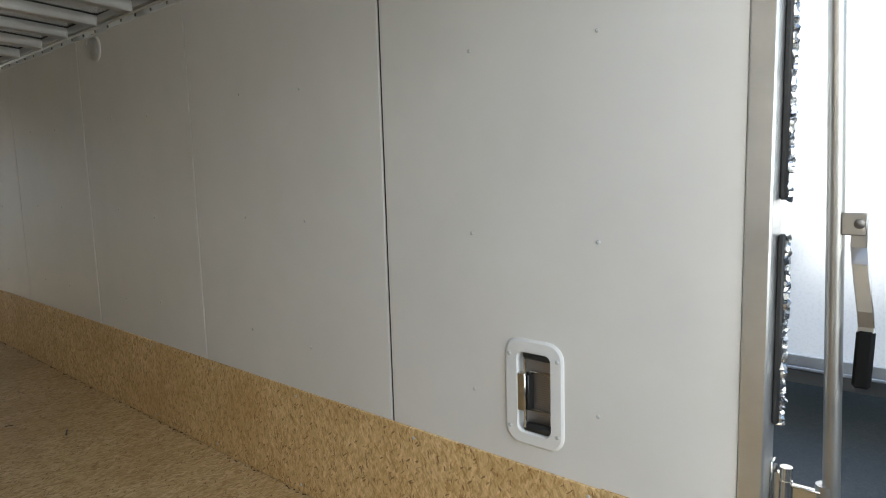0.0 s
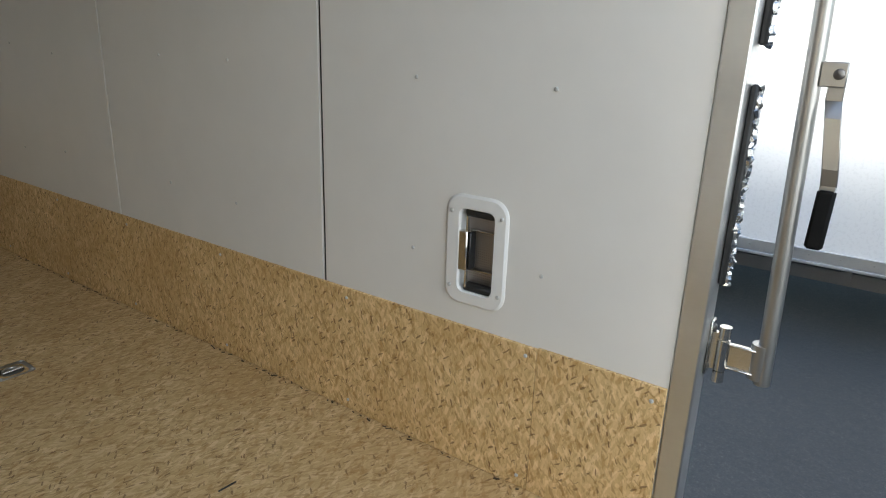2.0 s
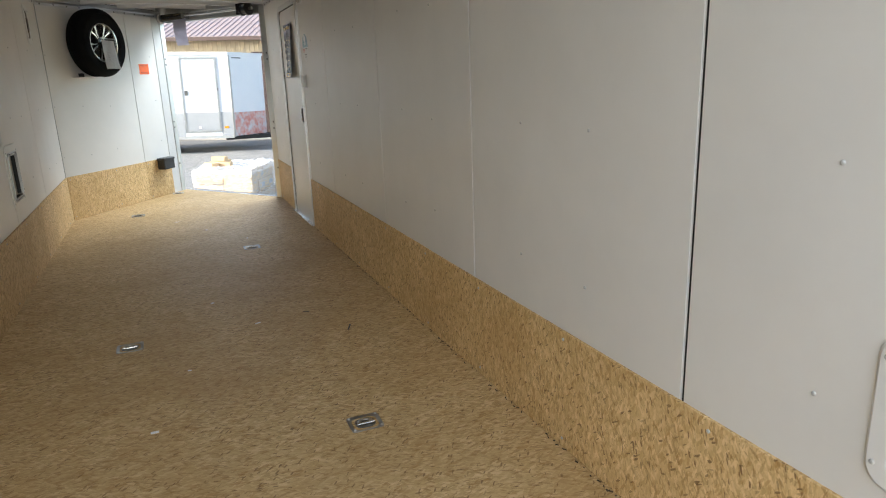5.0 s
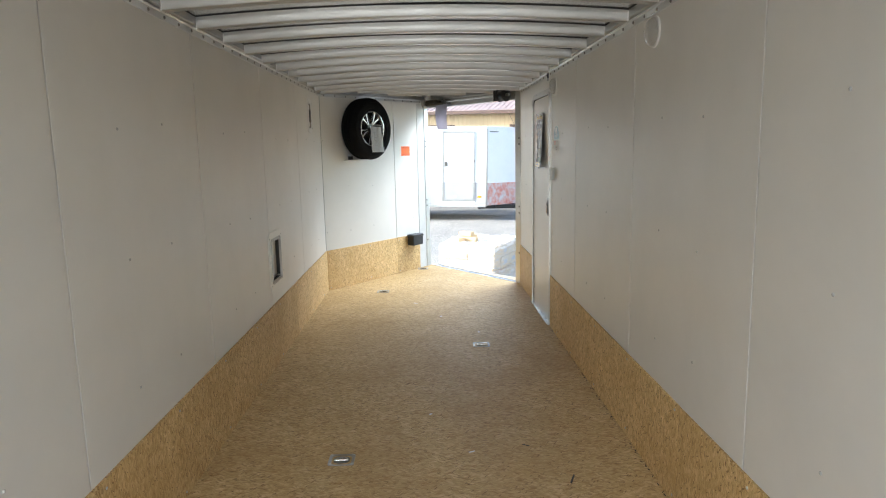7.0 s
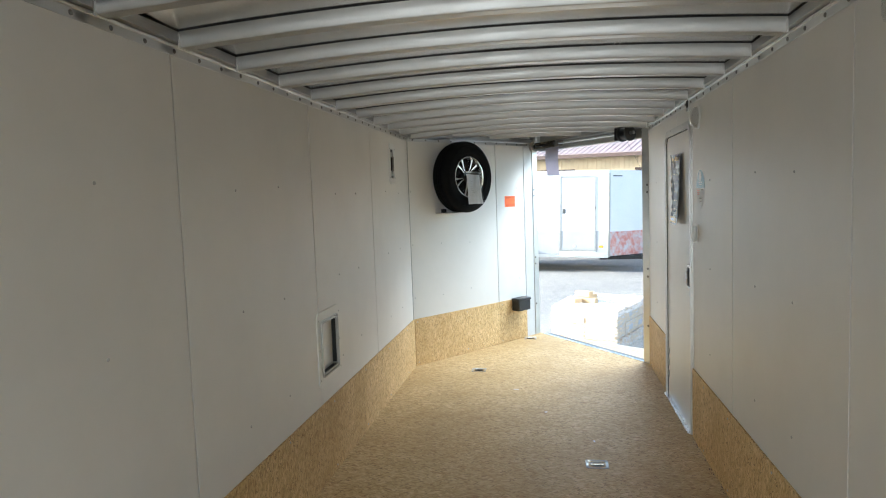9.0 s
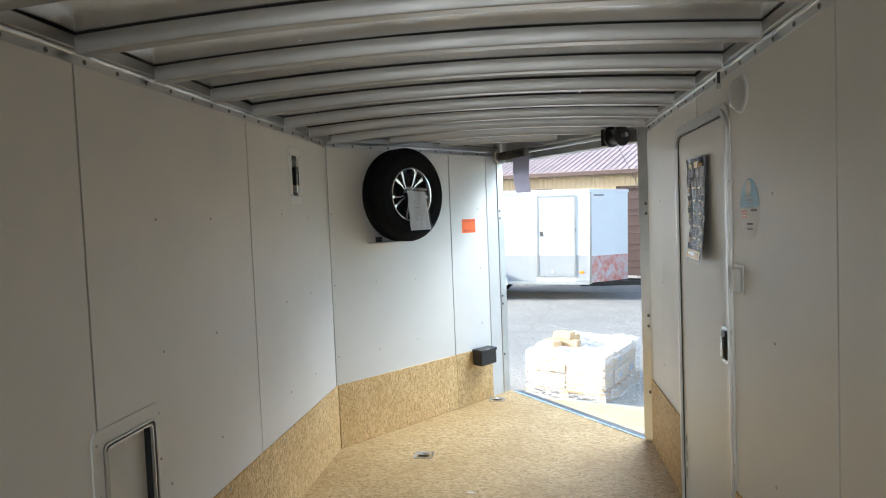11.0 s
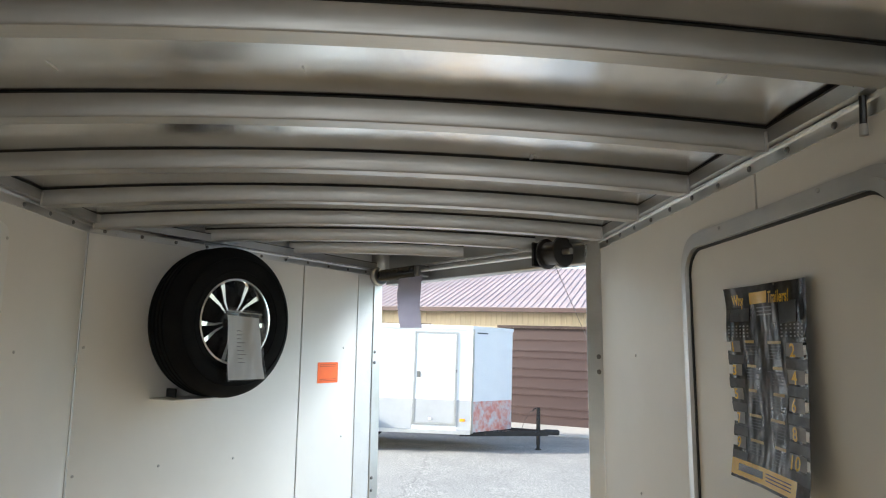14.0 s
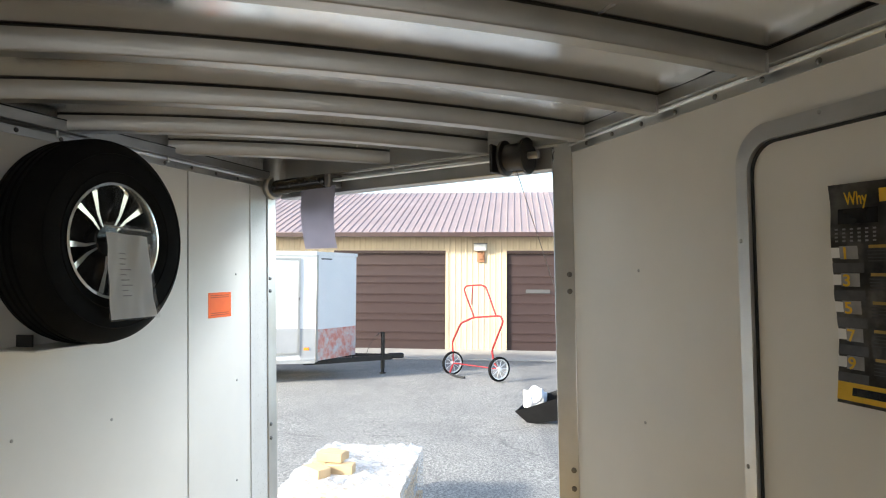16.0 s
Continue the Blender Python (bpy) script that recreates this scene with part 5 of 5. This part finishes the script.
part("soffit", bm, BROWN_TRIM, house)


def rib_mesh(z0, z1):
    bm = NB()
    vs = [bm.verts.new(Vector((a, d, z))) for z in (z0, z1) for a, d in ((-0.03, 0), (-0.014, 0.012), (0.014, 0.012), (0.03, 0))]
    for k in range(3):
        bm.faces.new((vs[k], vs[k + 1], vs[5 + k], vs[4 + k]))
    bm.faces.new(vs[:4])
    return finish(bm, "siding_rib", TAN_SIDING)


LONG, SHORT = rib_mesh(0.02, EAVE - 0.03), rib_mesh(DOOR_H + 0.10, EAVE - 0.03)
s = -17.9
while s < 11.9:
    over = any(a - 0.09 < s < b + 0.09 for a, b in BAYS)
    piece("siding_rib", SHORT if over else LONG, house, BASE @ Matrix.Translation((s, 0, 0)))
    s += 0.1525
slats = [0.24, 0.20, 0.32, 0.18, 0.30, 0.22, 0.30, 0.18, 0.30, 0.33]
SLAT = {}
for h in set(slats):
    bm = NB()
    vs = [bm.verts.new(Vector((x, d, z))) for x in (0.0, 1.0) for d, z in ((-0.10, 0.0), (-0.062, 0.0), (-0.058, 0.022), (-0.072, 0.034), (-0.072, h - 0.03), (-0.066, h - 0.006), (-0.10, h - 0.006))]
    for k in range(7):
        j = (k + 1) % 7
        bm.faces.new((vs[k], vs[j], vs[7 + j], vs[7 + k]))
    bm.faces.new(vs[:7]), bm.faces.new(vs[7:])
    SLAT[h] = finish(bm, "door_slat", BROWN_DOOR)
for a, b in BAYS:
    bm = NB()
    bx(bm, (a, -0.118, 0.0), (b, -0.105, DOOR_H), BASE)
    gate = part("roll_door", bm, BROWN_DOOR, house, "closed brown ribbed roll door")
    z = 0.01
    for h in slats:
        piece("door_slat", SLAT[h], gate, BASE @ Matrix.Translation((a + 0.02, 0, z)) @ Matrix.Diagonal((b - a - 0.04, 1, 1, 1)))
        z += h
    for x0, x1, z0, z1 in ((a - 0.07, a, 0.0, DOOR_H + 0.07), (b, b + 0.07, 0.0, DOOR_H + 0.07), (a, b, DOOR_H, DOOR_H + 0.07)):
        bm = NB()
        bx(bm, (x0, 0.0, z0), (x1, 0.024, z1), BASE)
        part("door_trim", bm, BROWN_TRIM if z0 else TAN_SIDING, house)
bm = NB()
bx(bm, (2.12, -0.056, 1.53), (2.75, -0.045, 1.63), BASE, 0.003)
part("letter_plate", bm, STEEL_DARK, house)
bm = NB()
bx(bm, (0.76, 0.02, 2.64), (1.10, 0.18, 2.82), BASE, 0.02)
lamp_part = part("wall_lamp", bm, ORANGE_HOUSING, house, "square pale wall lamp, unlit")
bm = NB()
bx(bm, (0.84, 0.02, 2.34), (1.04, 0.06, 2.62), BASE, 0.01)
bx(bm, (0.88, 0.06, 2.42), (1.00, 0.09, 2.54), BASE, 0.01)
part("lamp_bracket", bm, painted("rusty_bracket", (0.36, 0.17, 0.08), (0.26, 0.12, 0.06), 0.7, 12, 100, 0.2), lamp_part)
bm = NB()
bx(bm, (0.75, 0.02, 2.82), (1.11, 0.20, 2.845), BASE, 0.005)
part("lamp_hood", bm, STEEL_DARK, lamp_part)
bm = NB()
bx(bm, (-18, 0.0, 0.0), (12, 2.0, 0.035), BASE, 0.01)
solo("pavement", bm, CONCRETE, "pale concrete apron along the storage building", "pavement", kind="structure")

# ---- white cargo trailer parked in the yard ----
CA, CB = Vector((0.10, 0.995)), Vector((-0.995, 0.10))
CART = YARD @ Matrix(((CA.x, CB.x, 0, -18.70), (CA.y, CB.y, 0, 2.50), (0, 0, 1, 0.45), (0, 0, 0, 1)))
cargo = thing("cargo_trailer", "white V-nosed cargo trailer with grey skirt and scuffed red nose", "trailer", CART @ Vector((-2, 0.9, -0.42)))
foot = [(-4.6, 0.0), (0.0, 0.0), (0.83, 0.928), (0.0, 1.85), (-4.6, 1.85)]


def upright(bm, pts, z0, z1, m):
    a, b = [bm.verts.new(m @ Vector((x, y, z0))) for x, y in pts], [bm.verts.new(m @ Vector((x, y, z1))) for x, y in pts]
    bm.faces.new(a), bm.faces.new(b[::-1])
    for k in range(len(a)):
        j = (k + 1) % len(a)
        bm.faces.new((a[k], a[j], b[j], b[k]))
    return bm


part("body", upright(NB(), foot, -0.06, 1.88, CART), OUTER_WHITE, cargo)
part("roof_cap", upright(NB(), [(x * 1.004 + (0.02 if x > 0.1 else 0), 0.925 + (y - 0.925) * 1.02) for x, y in foot], 1.88, 1.945, CART), OUTER_WHITE, cargo)
bm = NB()
bx(bm, (-4.6, -0.012, 1.85), (0.0, 0.0, 1.885), CART)
part("roof_trim", bm, ALU, cargo)
for a, b in ((-4.6, -1.125), (-0.275, -0.005)):
    bm = NB()
    bx(bm, (a, -0.006, -0.03), (b, 0.0, 0.53), CART)
    part("skirt", bm, GREY_SKIRT, cargo, "grey lower skirt panel")
bm = NB()
bx(bm, (-4.6, -0.016, -0.10), (0.0, 0.02, -0.03), CART, 0.004)
part("frame_rail", bm, ALU, cargo)
NF = Vector((0.83, 0.928)).normalized()
FACET = CART @ Matrix(((NF.x, NF.y, 0, 0), (NF.y, -NF.x, 0, 0), (0, 0, 1, 0), (0, 0, 0, 1)))
FL = Vector((0.83, 0.928)).length
bm = NB()
bx(bm, (0.06, 0.0, -0.06), (FL - 0.01, 0.006, 0.51), FACET)
part("stone_guard", bm, STONE_GUARD, cargo, "scuffed red and grey stone guard")
bm = NB()
bx(bm, (-0.005, -0.01, -0.08), (0.060, 0.010, 1.88), FACET, 0.004)
part("corner_strip", bm, RAIL_DULL, cargo, "scuffed aluminium corner strip")
bm = NB()
bx(bm, (0.14, 0.0, 1.80), (0.46, 0.002, 1.825), FACET)
part("small_lettering", bm, PRINT_DARK, cargo)
bm = NB()
ring(bm, [(-1.12, 0.06), (-0.28, 0.06), (-0.28, 1.82), (-1.12, 1.82)], [(-1.075, 0.105), (-0.325, 0.105), (-0.325, 1.775), (-1.075, 1.775)], 0.0, -0.022, CART)
door_far = part("door_frame", bm, RAIL_DULL, cargo)
bm = NB()
bx(bm, (-1.075, -0.012, 0.533), (-0.325, 0.0, 1.775), CART)
part("door_leaf", bm, OUTER_WHITE, door_far)
bm = NB()
bx(bm, (-1.075, -0.013, 0.105), (-0.325, 0.0, 0.531), CART)
part("door_kick", bm, GREY_SKIRT, door_far)
bm = NB()
bx(bm, (-1.05, -0.03, 0.94), (-0.98, -0.012, 1.05), CART, 0.005)
part("handle", bm, STEEL_DARK, door_far)
bm = NB()
bx(bm, (-0.80, -0.028, 0.15), (-0.745, -0.012, 0.20), CART, 0.005)
part("hold_back", bm, WHITE_PLASTIC, door_far)
bm = NB()
bx(bm, (-0.305, -0.03, 1.05), (-0.28, -0.02, 1.10), CART)
part("hinge", bm, STEEL_DARK, door_far)
bm = NB()
bx(bm, (-0.21, -0.016, 0.14), (-0.11, -0.005, 0.19), CART, 0.004)
part("marker_light", bm, AMBER, cargo, "amber side marker light")
for d in (-0.03, 1.66):
    axle = CART @ Matrix.Translation((-2.15, d + 0.09, -0.45 + 0.33)) @ pose(0, 0, 0, 90, 0, 0)
    wheel = part("wheel", lathe(NB(), axle, tyre_profile(0.33, 0.2, 0.19), 40, True), RUBBER, cargo, "black tyre")
    part("rim", lathe(NB(), axle, [(0.192, 0.07), (0.17, 0.08), (0.15, 0.03), (0.06, 0.05), (0.0001, 0.05)], 30), WHITE_PLASTIC, wheel)
bm = NB()
pts = [(-2.15 + 0.42 * math.cos(radians(a)), -0.45 + 0.36 + 0.34 * math.sin(radians(a))) for a in range(0, 181, 15)]
inn = [(-2.15 + 0.37 * math.cos(radians(a)), -0.45 + 0.33 + 0.32 * math.sin(radians(a))) for a in range(0, 181, 15)]
prism(bm, pts + inn[::-1], -0.22, 0.0, CART)
part("fender", bm, OUTER_WHITE, cargo, "white wheel fender")
for d0 in (0.30, 1.55):
    bm = NB()
    a, b = CART @ Vector((-0.2, d0, -0.12)), CART @ Vector((1.56, 0.925 + (d0 - 0.925) * 0.08, -0.12))
    run = (b - a)
    m = Matrix.Translation(a) @ run.to_track_quat("X", "Z").to_matrix().to_4x4()
    bx(bm, (0, -0.03, -0.05), (run.length, 0.03, 0.05), m, 0.006)
    part("tongue_bar", bm, BLACK_GLOSS, cargo, "black steel tongue bar")
bm = NB()
bx(bm, (1.48, 0.86, -0.15), (1.80, 0.99, -0.05), CART, 0.02)
part("coupler", bm, BLACK_GLOSS, cargo)
bm = NB()
cyl(bm, CART @ Vector((1.38, 0.928, -0.45 + 0.10)), CART @ Vector((1.38, 0.928, 0.38)), 0.042)
cyl(bm, CART @ Vector((1.38, 0.928, -0.45 + 0.01)), CART @ Vector((1.38, 0.928, -0.45 + 0.2)), 0.032)
cyl(bm, CART @ Vector((1.38, 0.928, -0.45)), CART @ Vector((1.38, 0.928, -0.45 + 0.015)), 0.07)
jack = part("jack", bm, BLACK_GLOSS, cargo, "black tongue jack")
bm = NB()
tube(bm, [CART @ Vector(p) for p in ((1.38, 0.928, 0.36), (1.29, 0.90, 0.36), (1.26, 0.90, 0.30))], 0.010, 8)
part("crank", bm, BLACK_GLOSS, jack)
bm = NB()
tube(bm, [CART @ Vector(p) for p in ((1.03, 0.80, -0.06), (1.09, 0.80, 0.12), (1.21, 0.84, 0.30), (1.35, 0.90, 0.36))], 0.006, 6)
part("brake_cable", bm, BLACK_PLASTIC, cargo)

# ---- red wheeled frame ----
WL, WR = YARD @ Vector((-18.80, 5.22, 0)), YARD @ Vector((-17.71, 5.73, 0))
trolley = thing("wheeled_frame", "red tubular hand dolly on two white-spoked wheels", "hand dolly", (WL + WR) / 2)


def at(a, h, off=0.0):
    side = (WR - WL)
    nrm = Vector((side.y, -side.x, 0)).normalized()
    return WL + side * a + Vector((0, 0, h * 1.06)) + nrm * off


def rounded(pts, r=0.35):
    out = [pts[0]]
    for a, b, c in zip(pts, pts[1:], pts[2:]):
        for k in range(5):
            t = k / 4
            p, q = b + (a - b) * r * 0.5, b + (c - b) * r * 0.5
            out.append(p * (1 - t) ** 2 + b * 2 * t * (1 - t) + q * t * t)
    return out + [pts[-1]]


part("lower_frame", tube(NB(), rounded([at(0.05, 0.06, 0.15), at(0.02, 0.24), at(0.0, 0.62), at(0.20, 0.98), at(0.48, 1.10), at(1.05, 1.16), at(1.10, 1.06), at(0.86, 0.54), at(0.90, 0.34), at(0.97, 0.23)]), 0.019, 8), RED_PAINT, trolley)
part("upper_frame", tube(NB(), rounded([at(0.50, 1.10), at(0.28, 1.60), at(0.34, 1.67), at(0.66, 1.69), at(0.76, 1.66), at(0.96, 1.15)], 0.5), 0.016, 8), RED_PAINT, trolley)
part("hook", tube(NB(), [at(0.48, 1.68), at(0.46, 1.50), at(0.45, 1.33)], 0.012, 8), RED_PAINT, trolley)
part("axle", tube(NB(), [at(-0.02, 0.23), at(1.02, 0.23)], 0.012, 8), RED_PAINT, trolley)
part("foot", tube(NB(), [at(0.05, 0.06, 0.15), at(0.20, 0.03, 0.18), at(0.42, 0.035, 0.20)], 0.022, 8), BLACK_PLASTIC, trolley)
for a in (0.0, 1.0):
    c = at(a, 0.23)
    axis = (WR - WL).normalized()
    m = Matrix.Translation(c) @ (axis + Vector((0.25, -0.25, 0))).to_track_quat("Z", "Y").to_matrix().to_4x4()
    wheel = part("wheel", lathe(NB(), m, [(0.19, -0.028), (0.215, -0.032), (0.23, -0.012), (0.23, 0.012), (0.215, 0.032), (0.19, 0.028)], 32, True), RUBBER, trolley)
    bm = NB()
    lathe(bm, m, [(0.192, -0.022), (0.175, -0.020), (0.175, 0.020), (0.192, 0.022)], 32, True)
    lathe(bm, m, [(0.035, -0.04), (0.035, 0.04), (0.0001, 0.045)], 16)
    for k in range(10):
        t = 2 * math.pi * k / 10
        cyl(bm, m @ Vector((0.03 * math.cos(t), 0.03 * math.sin(t), 0)), m @ Vector((0.18 * math.cos(t), 0.18 * math.sin(t), 0)), 0.007, 6)
    part("spoked_rim", bm, WHITE_PLASTIC, wheel)

# ---- black tub with a white bag ----
tub = thing("black_tub", "tipped black plastic tub with a crumpled white bag", "tub", (-14.5, 4.95, -0.52))
m = YARD @ Matrix.Translation((-14.45, 4.98, 0.06)) @ pose(0, 0, 0, 12, -16, 35)
bm = NB()
lo4 = [bm.verts.new(m @ Vector(p)) for p in ((-0.22, -0.16, 0), (0.22, -0.16, 0), (0.22, 0.16, 0), (-0.22, 0.16, 0))]
hi4 = [bm.verts.new(m @ Vector(p)) for p in ((-0.32, -0.24, 0.24), (0.32, -0.24, 0.30), (0.32, 0.24, 0.30), (-0.32, 0.24, 0.24))]
bm.faces.new(lo4)
for k in range(4):
    bm.faces.new((lo4[k], lo4[(k + 1) % 4], hi4[(k + 1) % 4], hi4[k]))
bmesh.ops.solidify(bm, geom=bm.faces[:], thickness=0.012)
part("shell", bm, BLACK_PLASTIC, tub)
bm = NB()
bmesh.ops.create_icosphere(bm, subdivisions=4, radius=0.17, matrix=m @ Matrix.Translation((-0.10, 0.0, 0.27)))
for w in bm.verts:
    w.co += Vector((noise.noise(w.co * 9), noise.noise(w.co * 9 + Vector((5, 0, 0))), noise.noise(w.co * 11))) * 0.07
part("bag", bm, PAPER, tub, "crumpled white plastic bag")

# ---- long white trailer parked beside the open end ----
nb = thing("enclosed_trailer", "long white enclosed trailer with aluminium base rail", "trailer", (-2, 5.9, -0.53))
NX0, NX1, NY = -6.6, 3.2, 4.80
part("body", upright(NB(), [(NX0, NY), (NX1, NY), (NX1, NY + 2.3), (NX0, NY + 2.3)], 0.04, 2.39, Matrix()), OUTER_WHITE, nb)
bm = NB()
bx(bm, (NX0, NY - 0.012, -0.015), (NX1, NY + 0.04, 0.052), None, 0.003)
rail = part("base_rail", bm, ALU_LONG, nb)
bm = NB()
bx(bm, (NX0, NY - 0.022, -0.035), (NX1, NY + 0.03, -0.016), None, 0.003)
part("base_lip", bm, ALU_LONG, nb)
for k in range(60):
    piece("rivet", SCREW, rail, Matrix.Translation((NX0 + 0.1 + 0.16 * k, NY - 0.012, 0.02)) @ pose(0, 0, 0, 90, 0, 0))
for k in range(24):
    bm = NB()
    bx(bm, (NX0 + 0.2 + 0.406 * k, NY + 0.05, -0.12), (NX0 + 0.25 + 0.406 * k, NY + 2.2, -0.02))
    part("crossmember", bm, STEEL_DARK, nb)
bm = NB()
bx(bm, (NX0, NY + 0.25, -0.20), (NX1, NY + 0.33, -0.12))
part("chassis_beam", bm, STEEL_DARK, nb)
for x in (-4.1, -4.95):
    for d in (0.10, 2.0):
        axle = Matrix.Translation((x, NY + d + 0.1, -0.18)) @ pose(0, 0, 0, 90, 0, 0)
        wheel = part("wheel", lathe(NB(), axle, tyre_profile(0.33, 0.2, 0.19), 40, True), RUBBER, nb)
        part("rim", lathe(NB(), axle, [(0.192, 0.07), (0.17, 0.08), (0.15, 0.03), (0.06, 0.05), (0.0001, 0.05)], 30), DRUM_STEEL, wheel)

# ---- plain unseen wall on the sunny side, added to shade the trailers' tails ----
bm = NB()
bx(bm, (-1.3, -3.5, -0.6), (16.0, -3.2, 4.35))
solo("wall_yard", bm, TAN_SIDING, "plain tan metal wall, unseen, added to cast shade", "wall", kind="structure")
